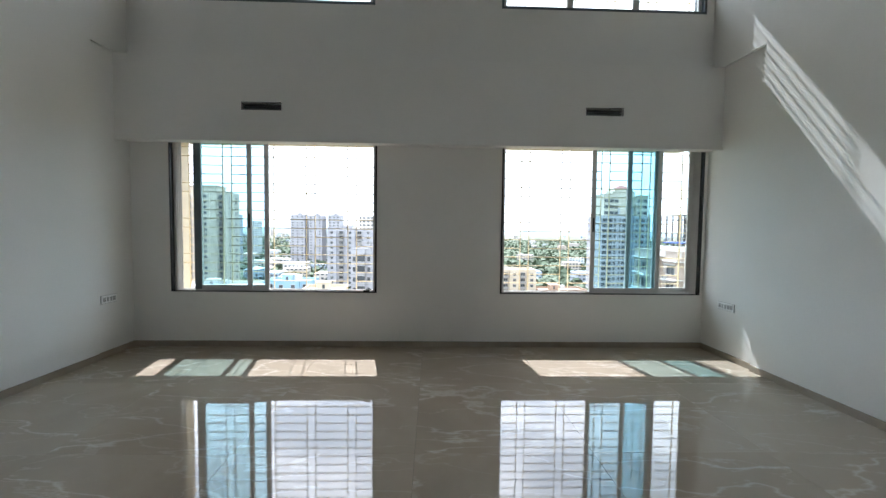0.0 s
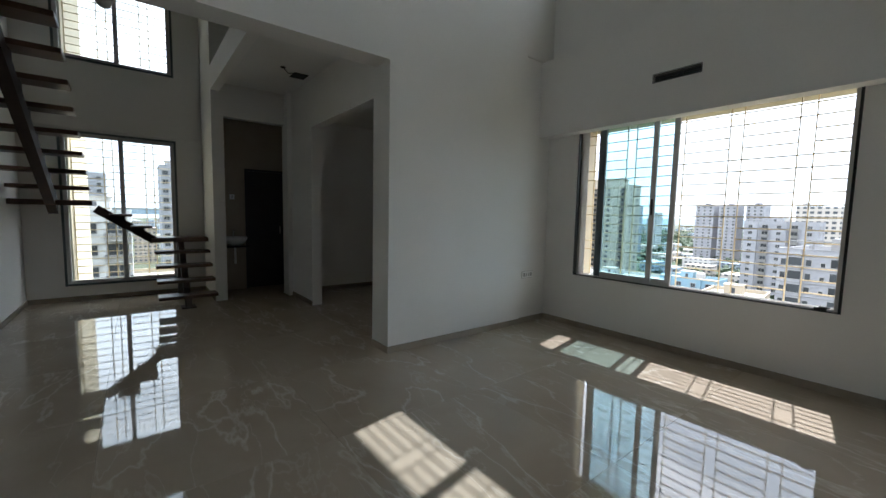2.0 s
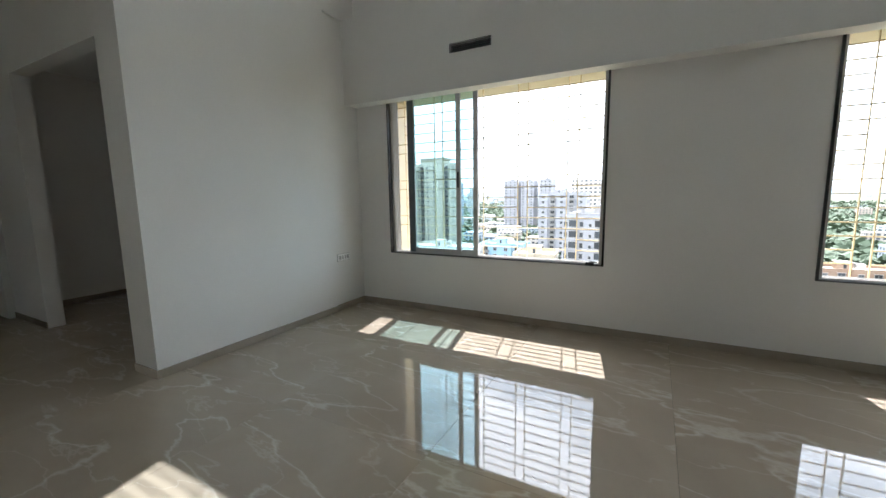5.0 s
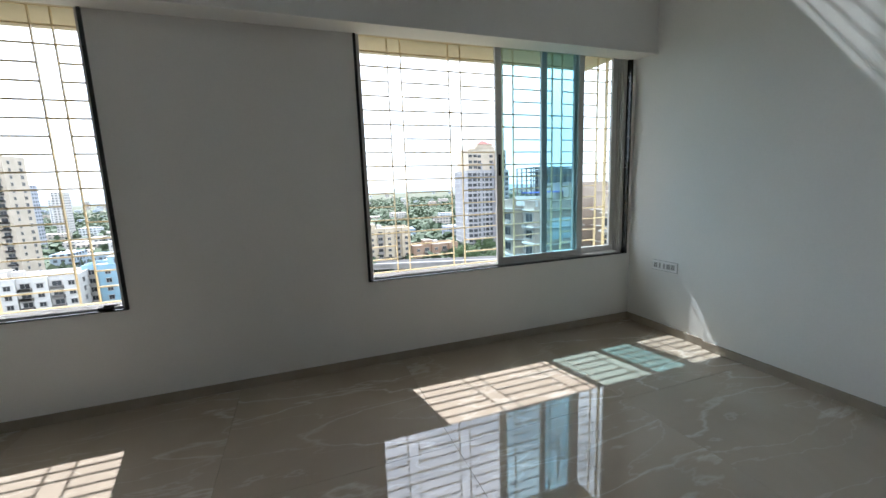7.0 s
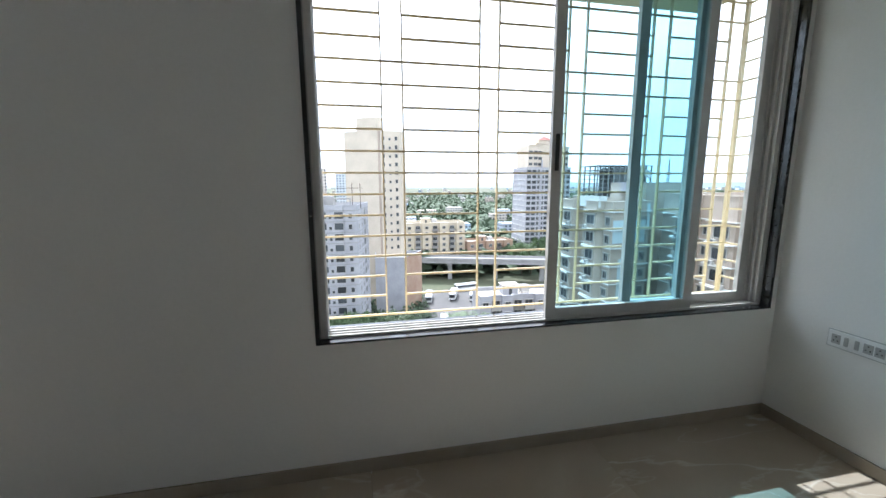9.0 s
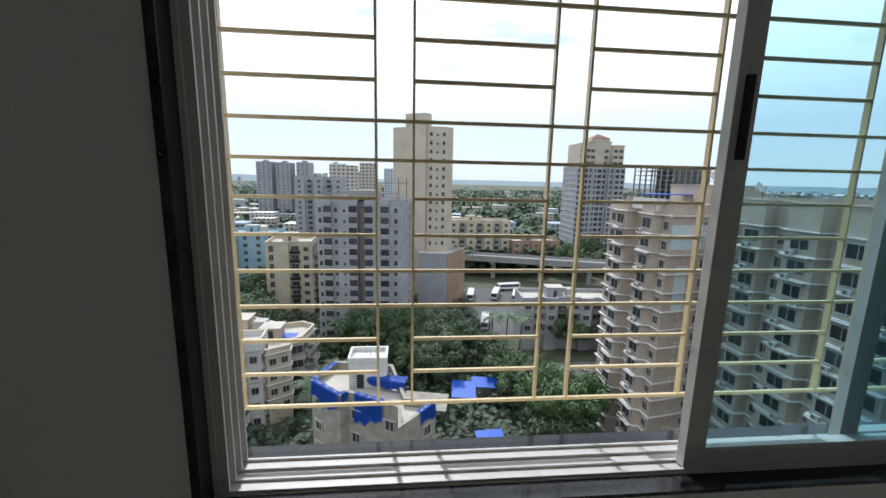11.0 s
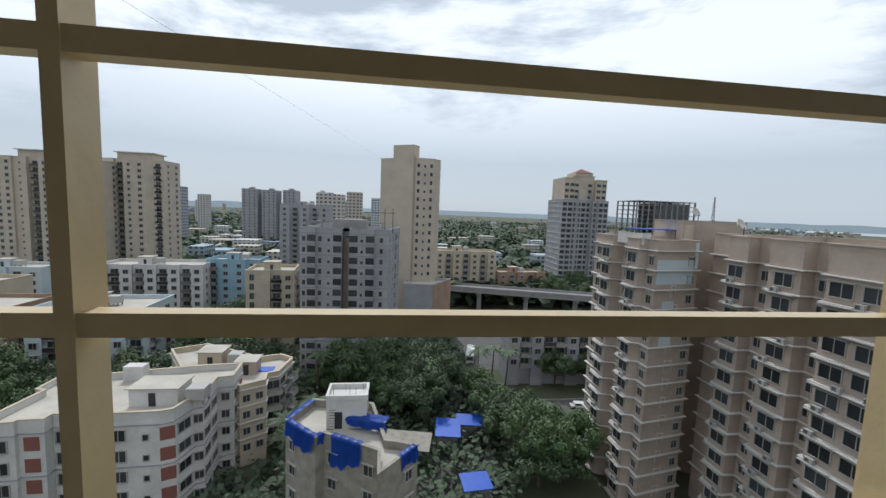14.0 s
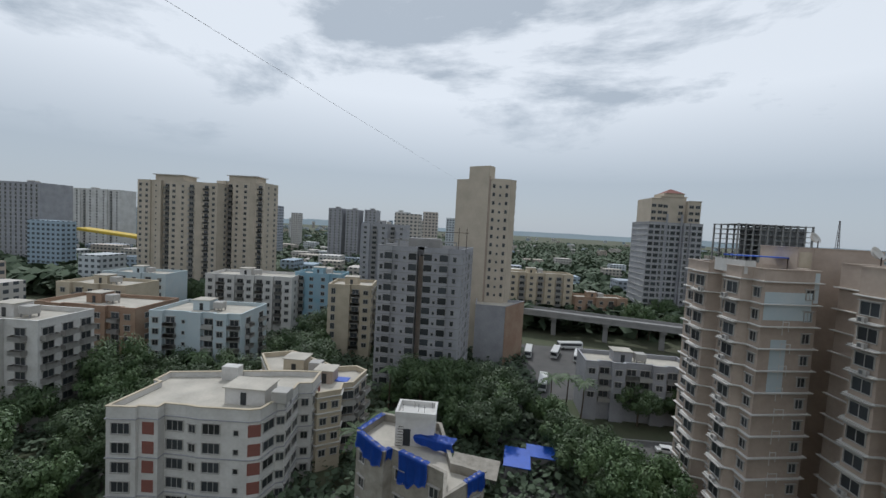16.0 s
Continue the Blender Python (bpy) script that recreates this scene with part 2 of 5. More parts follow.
def part(name, bm, material, parent, label="", smooth=False):
    """One mesh object under a thing or part, built in the world's coordinates."""
    ob = new(name, bm if isinstance(bm, bpy.types.Mesh) else mesh(name, bm, material, smooth=smooth))
    ob.parent = parent
    ob.matrix_parent_inverse = Matrix.Translation(-root(parent))
    return tagged(ob, label)


def root(ob):
    return Vector(ob["base"]) if "base" in ob else (root(ob.parent) if ob.parent else Vector((0, 0, 0)))


def thing(name, base, label, category, group="", kind=""):
    ob = new(name)
    ob.location = base
    ob["base"] = tuple(base)
    ob.empty_display_size = 0.2
    return tagged(ob, label, category, group, kind)


def sub(name, bm, material, parent, label=""):
    """A piece under a part: the part's mesh stands at the thing's base."""
    ob = new(name, mesh(name, bm, material))
    ob.parent = parent
    return tagged(ob, label)


def solid(name, bm, material, label="", category="", kind="structure"):
    return tagged(new(name, mesh(name, bm, material)), label, category, kind=kind)


# ---- large structure ----
XE, XW, YN, YS, TOP = 3.30, -3.89, 5.0, -0.86, 6.1
FL = -0.065   # floor level
LW = (-3.425, -0.89, 0.622, 2.60)   # west living window: x0, x1, z0, z1
RW = (0.67, 3.255, 0.622, 2.60)
LU = (-3.44, -0.92, 4.15, 5.7)
RU = (0.63, 3.2, 4.15, 5.7)


def pierced(bm, x0, x1, y0, y1, z0, z1, holes):
    """A wall along x with rectangular holes that do not overlap in x within one storey."""
    xs = sorted({x0, x1, *(h[0] for h in holes), *(h[1] for h in holes)})
    for a, b in zip(xs, xs[1:]):
        zs = z0
        for h in sorted((h for h in holes if h[0] <= a and h[1] >= b), key=lambda h: h[2]):
            bx(bm, a, y0, zs, b, y1, h[2])
            zs = h[3]
        bx(bm, a, y0, zs, b, y1, z1)
    return bm


floor = solid("floor", boxes((-8.8, -1.06, -0.25, 3.5, 5.2, FL - 0.02)), GROUT, "polished grey-beige marble tile floor with pale veins", "floor")
north = bmesh.new()
pierced(north, -8.8, 3.5, 5.0, 5.2, -0.25, TOP, [LW, RW, LU, RU, (-5.0, -4.7, 1.2, 1.8)])
solid("wall_north", north, PAINT, "white painted window wall", "wall")
solid("wall_east", boxes((XE, YS, -0.25, 3.5, 5.0, TOP)), PAINT, "white painted plain side wall", "wall")
solid("pilaster_east", boxes((3.268, YS, FL, XE, 4.157, TOP)), PAINT, "white painted shallow pilaster on the side wall", "wall")
solid("wall_south", boxes((-8.8, -1.06, -0.25, 3.5, YS, TOP)), PAINT, "white painted long back wall", "wall")
# the wall between living room and bedroom
solid("wall_west", boxes((-4.2, 2.438, FL, XW, 5.0, TOP), (XW, 2.438, FL, -3.865, 4.45, TOP)), PAINT, "white painted partition wall with a square end", "wall")
solid("wall_over_passage", boxes((-4.15, YS, 2.87, -3.865, 2.438, TOP)), PAINT, "white painted lintel wall over the passage", "wall")
solid("beam_gallery", boxes((-3.865, 0.576, 2.862, XE, 0.826, TOP)), PAINT, "white painted beam under the gallery", "beam")
solid("ceiling_gallery", boxes((-3.865, YS, 3.3, XE, 0.576, 3.5)), CEIL, "white painted gallery ceiling", "ceiling")
solid("ceiling", boxes((-8.8, -1.06, TOP, 3.5, 5.2, TOP + 0.2)), CEIL, "white painted high ceiling", "ceiling")
# stair hall and passage
WW = (-0.44, 1.02)
west = bmesh.new()
for a, b, c, d in ((-1.06, WW[0], -0.25, TOP), (WW[1], 5.2, -0.25, TOP), (*WW, -0.25, 0.17), (*WW, 2.52, 3.56), (*WW, 5.2, TOP)):
    bx(west, -8.8, a, c, -8.585, b, d)
solid("wall_far_west", west, PAINT, "white painted end wall with tall windows", "wall")
solid("ledge_far_west", boxes((-8.585, YS, 2.56, -8.55, 1.36, 3.42)), PAINT, "white painted shallow beam between the end windows", "beam")
solid("wall_basin_side", boxes((-8.585, 1.40, FL, -7.46, 1.565, TOP)), PAINT, "white painted wing wall beside the stair", "wall")
solid("wall_opening_header", boxes((-7.60, 1.565, 2.83, -7.46, 2.48, TOP)), PAINT, "white painted header over the lobby opening", "wall")
solid("wall_passage_north", boxes((-8.585, 2.75, FL, -7.60, 2.9, TOP), (-7.60, 2.48, FL, -7.30, 2.9, TOP), (-7.30, 2.55, FL, -6.36, 2.7, TOP), (-6.36, 2.55, 2.64, -4.2, 2.7, TOP)), PAINT, "white painted wall with a wide bedroom opening", "wall")
solid("wall_lobby_back", boxes((-8.585, 1.565, FL, -8.375, 2.03, TOP), (-8.585, 2.03, 2.14, -8.375, 2.75, TOP)), TILEW, "beige tiled wall behind the wash basin", "wall")
solid("wall_bedroom_west", boxes((-7.7, 2.9, FL, -7.5, 5.0, TOP)), PAINT, "white painted bedroom wall", "wall")
solid("ceiling_passage", boxes((-7.46, 1.52, 3.33, -4.15, 2.55, 3.5), (-8.375, 1.565, 3.33, -7.60, 2.75, 3.5), (-7.5, 2.7, 3.0, -4.2, 5.0, 3.2)), CEIL, "white painted passage ceiling", "ceiling")
solid("beam_passage", boxes((-7.46, 1.40, 3.2, -4.15, 1.52, 3.55)), PAINT, "white painted edge beam of the upper slab", "beam")
# false beam with the air-conditioning slots
VENTS = ((-2.43, -1.98, 2.80, 2.88), (1.63, 2.07, 2.815, 2.895))
soff = bmesh.new()
pierced(soff, XW, XE, 4.77, 4.83, 2.45, 3.41, VENTS)
bx(soff, XW, 4.83, 3.35, XE, 5.0, 3.41)
bx(soff, XW, 4.83, 2.45, XE, 5.0, 2.50)
bx(soff, XW, 4.755, 2.432, XE, 4.80, 2.45)
solid("beam_window_wall", soff, PAINT, "white painted boxed beam over the windows", "beam")
solid("ledge_upper", boxes((XW, 4.45, 3.41, -3.865, 4.77, TOP), (3.268, 4.157, 3.41, XE, 4.77, TOP)), PAINT, "white painted wall return above the boxed beam", "wall")
# the building itself above and below the flat
solid("storeys_below", boxes((-8.8, -12, -45, 3.5, 5.2, -0.25)), EXT, "cream rendered lower storeys of the tower", "building")
solid("storeys_above", boxes((-8.8, -12, TOP + 0.2, 8, 5.2, 16), (-20, 4.2, 11, -8.8, 5.2, 16)), EXT, "cream rendered upper storeys of the tower", "building")

# baseboards
for nm, r in (("baseboard_north", (XW + 0.012, 4.988, FL, XE - 0.012, 5.0, 0.004)), ("baseboard_east", (XE - 0.012, 4.157, FL, XE, 5.0, 0.004)), ("baseboard_pilaster", (3.256, YS + 0.012, FL, 3.268, 4.157, 0.004)),
              ("baseboard_south", (-8.573, YS, FL, 3.256, YS + 0.012, 0.004)), ("baseboard_west", (-3.865, 2.438, FL, -3.853, 4.45, 0.004)), ("baseboard_recess", (XW, 4.45, FL, XW + 0.012, 5.0, 0.004)),
              ("baseboard_pier", (-4.2, 2.426, FL, -3.853, 2.438, 0.004)), ("baseboard_stair", (-8.585, YS, FL, -8.573, 1.40, 0.004)), ("baseboard_passage", (-7.30, 2.538, FL, -6.36, 2.55, 0.004)),
              ("baseboard_wing", (-8.573, 1.388, FL, -7.46, 1.40, 0.004)), ("baseboard_bedroom", (-7.5, 2.9, FL, -7.488, 5.0, 0.004))):
    solid(nm, bevelled(boxes(r), 0.002, 1), SKIRT, "beige marble skirting", "skirting")


# ---- living room windows ----
def ring(x0, x1, z0, z1, w, y0, y1):
    """A rectangular frame in the plane of x and z."""
    return boxes((x0, y0, z0, x0 + w, y1, z1), (x1 - w, y0, z0, x1, y1, z1), (x0 + w, y0, z0, x1 - w, y1, z0 + w), (x0 + w, y0, z1 - w, x1 - w, y1, z1))


def sash(win, x0, x1, z0, z1, y, pane, material=ALU, w=0.055):
    s = part("sash", ring(x0, x1, z0, z1, w, y, y + 0.028), material, win)
    ob = sub("pane", boxes((x0 + w - 0.006, y + 0.011, z0 + w - 0.006, x1 - w + 0.006, y + 0.017, z1 - w + 0.006)), pane, s, "tinted glass" if pane is TEAL else "")
    return s


def sliding_window(name, rect, sashes, label, strip=None):
    x0, x1, z0, z1 = rect
    w = thing(name, ((x0 + x1) / 2, 5.1, z0), label, "window", kind="structure")
    part("sill", bevelled(boxes((x0, 4.985, z0, x1, 5.22, z0 + 0.010)), 0.003, 1), GRANITE, w, "polished black granite sill")
    part("jamb_lining", boxes((x0, 4.99, z0 + 0.010, x0 + 0.02, 5.21, z1)), GRANITE, w, "polished black granite jamb")
    part("jamb_lining", boxes((x1 - 0.02, 4.99, z0 + 0.010, x1, 5.21, z1)), GRANITE, w, "polished black granite jamb")
    part("head_lining", boxes((x0 + 0.02, 4.99, z1 - 0.015, x1 - 0.02, 5.21, z1)), GRANITE, w)
    a, b, c, d = x0 + 0.02, x1 - 0.02, z0 + 0.010, z1 - 0.015
    part("track", boxes((a, 5.04, c, b, 5.16, c + 0.004), *[(a, q, c + 0.004, b, q + 0.006, c + 0.011) for q in (5.045, 5.08, 5.115, 5.15)]), ALU, w, "aluminium sliding track")
    part("head_track", boxes((a, 5.04, d - 0.014, b, 5.16, d), *[(a, q, d - 0.034, b, q + 0.006, d - 0.014) for q in (5.045, 5.08, 5.115, 5.15)]), ALU, w)
    for e, g in ((a, 1), (b, -1)):
        part("frame_side", boxes((e, 5.04, c + 0.011, e + 0.012 * g, 5.16, d - 0.034), *[(e + 0.012 * g, q, c + 0.011, e + 0.032 * g, q + 0.006, d - 0.034) for q in (5.045, 5.08, 5.115, 5.15)]), ALU, w)
    for s0, s1, y, pane, m in sashes:
        s = sash(w, s0, s1, c + 0.011, d - 0.03, y, pane, m)
        if y < 5.07:
            e = s0 if rect is RW else s1 - 0.055
            h = boxes((e + 0.018, y - 0.008, 1.42, e + 0.037, y - 0.0005, 1.6))
            sub("pull", h, RUBBER, s, "small dark flush pull")
    if strip is not None:
        part("edge_strip", boxes((strip, 5.046, c + 0.012, strip + 0.085, 5.0485, d - 0.031)), DARKALU, w, "dark brush strip on the meeting stile")
    return w


sliding_window("window_1", LW, ((-3.16, -2.46, 5.05, CLEAR, ALU), (-3.15, -2.26, 5.086, TEAL, ALU)), "wide aluminium sliding window with teal sashes, half open", -3.165)
sliding_window("window_2", RW, ((1.84, 2.75, 5.05, TEAL, ALU), (2.32, 2.73, 5.086, TEAL, ALU), (2.70, 3.20, 5.12, CLEAR, ALU)), "wide aluminium sliding window with teal sashes, half open")


def fixed_window(name, rect, n, label):
    x0, x1, z0, z1 = rect
    w = thing(name, ((x0 + x1) / 2, 5.1, z0), label, "window", kind="structure")
    part("window_frame", ring(x0, x1, z0, z1, 0.03, 5.0, 5.2), DARKALU, w)
    for i in range(n):
        a = x0 + 0.03 + (x1 - x0 - 0.06) / n * i
        sash(w, a, a + (x1 - x0 - 0.06) / n, z0 + 0.03, z1 - 0.03, 5.06, CLEAR, ALU, 0.04)
    return w


fixed_window("window_3", LU, 3, "high three-pane aluminium window over the beam")
fixed_window("window_4", RU, 3, "high three-pane aluminium window over the beam")


# ---- window grilles outside ----
def grille(name, xs, z0, rows, label, phase):
    """A cage of welded square bars: pairs of uprights, bars that run through and bars that stop at the uprights, and side returns."""
    g = thing(name, ((xs[0] + xs[-1]) / 2, 5.35, z0), label, "window grille", "window grilles")
    b, z1 = 0.0055, z0 + 0.12 * rows
    for i, x in enumerate(xs):
        r, q = (0.012, 0.012) if i in (0, len(xs) - 1) else (0.004, 0.0105)
        part("upright", boxes((x - r, 5.5 - q, z0, x + r, 5.5 + q, z1)), GRILLE, g)
    for e in (xs[0], xs[-1]):
        part("upright", boxes((e - b, 5.20, z0, e + b, 5.214, z1)), GRILLE, g)
        part("upright", boxes((e - b, 5.34, z0, e + b, 5.354, z1)), GRILLE, g)
    for k in range(rows + 1):
        z = z0 + 0.12 * k
        if (k + phase) % 4 in (0, 1) or k in (0, rows):
            part("crossbar", boxes((xs[0], 5.5 - b - 0.004, z - b, xs[-1], 5.5 + b - 0.004, z + b)), GRILLE, g)
        else:
            for a, c in zip(xs[1::2], xs[2::2]):
                part("crossbar", boxes((a, 5.5 - b - 0.004, z - b, c, 5.5 + b - 0.004, z + b)), GRILLE, g)
        for e in (xs[0], xs[-1]):
            part("side_bar", boxes((e - b, 5.2, z - b, e + b, 5.5, z + b)), GRILLE, g)
    return g


RX = [0.45, 0.578, 1.03, 1.148, 1.594, 1.712, 2.15, 2.266, 2.72, 2.838, 3.29, 3.41]
LX = [-3.62, -3.49, -3.04, -2.922, -2.476, -2.358, -1.92, -1.802, -1.356, -1.238, -0.79, -0.68]
grille("window_grille", RX, 0.58, 17, "cream enamelled steel safety cage outside the window", 1)
grille("window_grille", LX, 0.58, 17, "cream enamelled steel safety cage outside the window", 1)
grille("window_grille", RX, 4.08, 16, "cream enamelled steel safety cage outside the high window", 1)
grille("window_grille", LX, 4.08, 16, "cream enamelled steel safety cage outside the high window", 1)
for z in (2.62, 6.0):
    solid("canopy_slab", boxes((-3.72, 5.2, z, 3.5, 5.95, z + 0.14)), EXT, "cream rendered slab over the cages", "slab")
for z in (0.25, 3.85):
    solid("ledge_slab", boxes((-3.72, 5.2, z, 3.5, 5.56, z + 0.13)), EXT, "cream rendered ledge under the cages", "slab")
solid("fin_wall", boxes((-3.95, 5.2, -0.25, -3.72, 5.9, 6)), EXT, "cream rendered fin wall beside the window", "wall")


# ---- fittings in the living room ----
def vent(x0, x1, z0, z1):
    v = thing("air_vent", ((x0 + x1) / 2, 4.77, z0), "dark rectangular air-conditioning slot in the boxed beam", "air vent", "air vents")
    part("backing", boxes((x0 + 0.004, 4.822, z0 + 0.004, x1 - 0.004, 4.829, z1 - 0.004)), DARK, v)
    part("vent_frame", ring(x0 - 0.006, x1 + 0.006, z0 - 0.006, z1 + 0.006, 0.008, 4.766, 4.7695), SLAT, v)
    for i in range(3):
        z = z0 + (z1 - z0) * (i + 1) / 4
        part("slat", boxes((x0 + 0.004, 4.782, z - 0.003, x1 - 0.004, 4.81, z + 0.003)), SLAT, v)
    part("divider", boxes(((x0 + x1) / 2 + 0.06, 4.776, z0 + 0.003, (x0 + x1) / 2 + 0.068, 4.782, z1 - 0.003)), SLAT, v)


for r in VENTS:
    vent(*r)


def switch_plate(m, modules, label):
    """A modular plate in its own frame, facing -y; m sets it on its wall."""
    w = 0.045 * len(modules) + 0.03
    p = new("switch_plate", mesh("switch_plate", bevelled(boxes((-w / 2, -0.011, -0.043, w / 2, 0, 0.043)), 0.004, 2), PLASTIC))
    tagged(p, label, "switch")
    # grey frame added as the shadow line between white plate and white wall
    shadow_rim = new("shadow_rim", mesh("shadow_rim", ring(-w / 2 - 0.004, w / 2 + 0.004, -0.047, 0.047, 0.007, -0.006, 0), MODULE))
    shadow_rim.parent = p
    for i, k in enumerate(modules):
        x = -w / 2 + 0.015 + 0.045 * (i + 0.5)
        if k == "s":
            s = new("rocker", mesh("rocker", bevelled(boxes((x - 0.010, -0.018, -0.024, x + 0.010, -0.011, 0.024)), 0.003, 1), MODULE))
            s.parent = p
        else:
            s = new("socket", mesh("socket", boxes((x - 0.019, -0.0135, -0.024, x + 0.019, -0.011, 0.024)), MODULE))
            s.parent = p
            for dx, dz in ((0, 0.012), (-0.009, -0.008), (0.009, -0.008)):
                h = new("pin_hole", mesh("pin_hole", tube(bmesh.new(), (x + dx, -0.0128, dz), (x + dx, -0.0142, dz), 0.0035, n=10), RUBBER))
                h.parent = s
    p.matrix_world = m
    return p


switch_plate(pose(XE, 4.58, 0.555, 0, 0, -90), "psspp", "white modular socket and switch plate above the skirting")
switch_plate(pose(-3.89, 4.62, 0.59, 0, 0, 90), "pssp", "white modular socket plate on the partition wall")
switch_plate(pose(-8.375, 1.82, 1.62, 0, 0, 90), "s", "white switch plate above the wash basin")

# latch bundle left on the sill
lt = thing("window_lock", (-1.02, 5.02, 0.632), "small black window lock lying on the granite sill", "lock")
part("body", bevelled(boxes((-1.06, 5.0, 0.632, -0.98, 5.03, 0.653)), 0.004), RUBBER, lt)
part("lever", bevelled(boxes((-1.03, 5.008, 0.653, -0.955, 5.02, 0.665)), 0.003), RUBBER, lt)


# ---- stair hall ----
def tall_window(name, z0, z1, label):
    w = thing(name, (-8.69, 0.29, z0), label, "window", kind="structure")
    y0, y1 = WW

    def ringx(a, b, c, d, t, x0, x1):
        return boxes((x0, a, c, x1, a + t, d), (x0, b - t, c, x1, b, d), (x0, a + t, c, x1, b - t, c + t), (x0, a + t, d - t, x1, b - t, d))
    part("window_frame", ringx(y0, y1, z0, z1, 0.03, -8.80, -8.57), DARKALU, w)
    for a, b, x in ((y0 + 0.03, 0.31, -8.64), (0.27, y1 - 0.03, -8.68)):
        s = part("sash", ringx(a, b, z0 + 0.03, z1 - 0.03, 0.05, x, x + 0.03), ALU, w)
        sub("pane", boxes((x + 0.012, a + 0.045, z0 + 0.075, x + 0.018, b - 0.045, z1 - 0.075)), CLEAR, s)
    g = thing("balcony_grille", (-9.1, 0.29, z0), "thin cream steel bars outside the tall window", "window grille")
    for k in range(int((z1 - z0) / 0.12) + 1):
        part("crossbar", boxes((-9.107, y0 + 0.1, z0 + 0.12 * k - 0.006, -9.093, y1 + 0.15, z0 + 0.12 * k + 0.006)), GRILLE, g)
    for y in (y0 + 0.1, 0.05, 0.17, 0.6, 0.72, y1 + 0.15):
        part("upright", boxes((-9.109, y - 0.007, z0 - 0.1, -9.095, y + 0.007, z1 + 0.05)), GRILLE, g)
    return w


tall_window("window_5", 0.17, 2.52, "tall two-leaf aluminium sliding window at the stair")
tall_window("window_6", 3.56, 5.2, "upper two-leaf aluminium sliding window at the stair")
solid("balcony_slab", boxes((-9.2, -0.35, -0.1, -8.8, 1.4, 0.06)), EXT, "cream rendered ledge outside the tall window", "slab")
solid("balcony_side", boxes((-12, -0.6, -3, -8.8, -0.35, 6)), EXT, "cream tiled side wall outside the tall window", "wall")

stair = thing("staircase", (-6.9, 1.0, 0), "dark wooden open-tread staircase on a single steel beam", "staircase")


def tread(x0, y0, x1, y1, z, t=0.045):
    part("tread", bevelled(boxes((x0, y0, z - t, x1, y1, z)), 0.005, 1), WOOD, stair)


def beam(a, b, w=0.1, h=0.16):
    """A rectangular steel beam from a to b, upright sides."""
    a, b = Vector(a), Vector(b)
    d = (b - a).normalized()
    s = d.cross(Vector((0, 0, 1))).normalized() * w / 2
    u = s.cross(d).normalized() * h / 2
    bm = bmesh.new()
    v = [bm.verts.new(p + e * s + f * u) for p in (a, b) for e, f in ((-1, -1), (1, -1), (1, 1), (-1, 1))]
    for q in ((0, 1, 2, 3), (7, 6, 5, 4), (0, 4, 5, 1), (1, 5, 6, 2), (2, 6, 7, 3), (3, 7, 4, 0)):
        bm.faces.new([v[i] for i in q])
    part("stringer", bm, STEEL, stair)


RISE = 0.197
for i in range(4):
    x, z = -7.10 - 0.235 * i, FL + RISE * (i + 1)
    tread(x - 0.27, 0.65, x, 1.385, z)
    part("bracket", boxes((x - 0.18, 0.97, z - RISE, x - 0.06, 1.05, z - 0.045)), STEEL, stair)
part("foot_plate", bevelled(boxes((-7.32, 0.92, FL, -7.12, 1.10, FL + 0.02)), 0.004, 1), STEEL, stair)
part("landing", bevelled(boxes((-8.54, 0.62, 0.85, -8.03, 1.39, 0.92)), 0.006, 1), WOOD, stair)
part("post", boxes((-8.33, 0.96, FL, -8.23, 1.06, 0.85)), STEEL, stair)
beam((-7.2, 1.01, FL + 0.02), (-8.2, 1.01, 0.80), 0.08, 0.12)
for i, y in enumerate((0.50, 0.27)):
    z = 1.12 + 0.17 * i
    tread(-8.5, y - 0.13, -7.72, y + 0.13, z, 0.035)
    part("bracket", boxes((-8.15, y - 0.04, z - 0.15, -8.07, y + 0.04, z - 0.035)), STEEL, stair)
beam((-8.11, 0.66, 0.88), (-8.11, -0.02, 1.36), 0.08, 0.12)
part("landing", bevelled(boxes((-8.54, -0.845, 1.40, -7.72, -0.03, 1.47)), 0.006, 1), WOOD, stair)
for i in range(9):
    x = -7.83 + 0.355 * i
    tread(x - 0.14, -0.845, x + 0.15, -0.05, 1.66 + 0.195 * i, 0.05)
    part("bracket", boxes((x - 0.05, -0.50, 1.5 + 0.195 * i, x + 0.05, -0.40, 1.61 + 0.195 * i)), STEEL, stair)
beam((-8.0, -0.45, 1.36), (-4.3, -0.45, 3.38), 0.1, 0.18)

bulb = thing("pendant_bulb", (-6.0, 0.255, 3.45), "frosted bulb hanging on a thin cord over the stair", "lamp")
part("cord", tube(bmesh.new(), (-6.0, 0.255, 3.66), (-6.0, 0.255, TOP), 0.005, n=6), RUBBER, bulb)
part("holder", tube(bmesh.new(), (-6.0, 0.255, 3.62), (-6.0, 0.255, 3.68), 0.02, 0.014, n=12), RUBBER, bulb)
part("bulb", lathe(bmesh.new(), (-6.0, 0.255, 3.45), ((0.01, 0), (0.045, 0.012), (0.066, 0.045), (0.066, 0.075), (0.045, 0.12), (0.025, 0.15), (0.022, 0.172))), BULB, bulb, smooth=True)

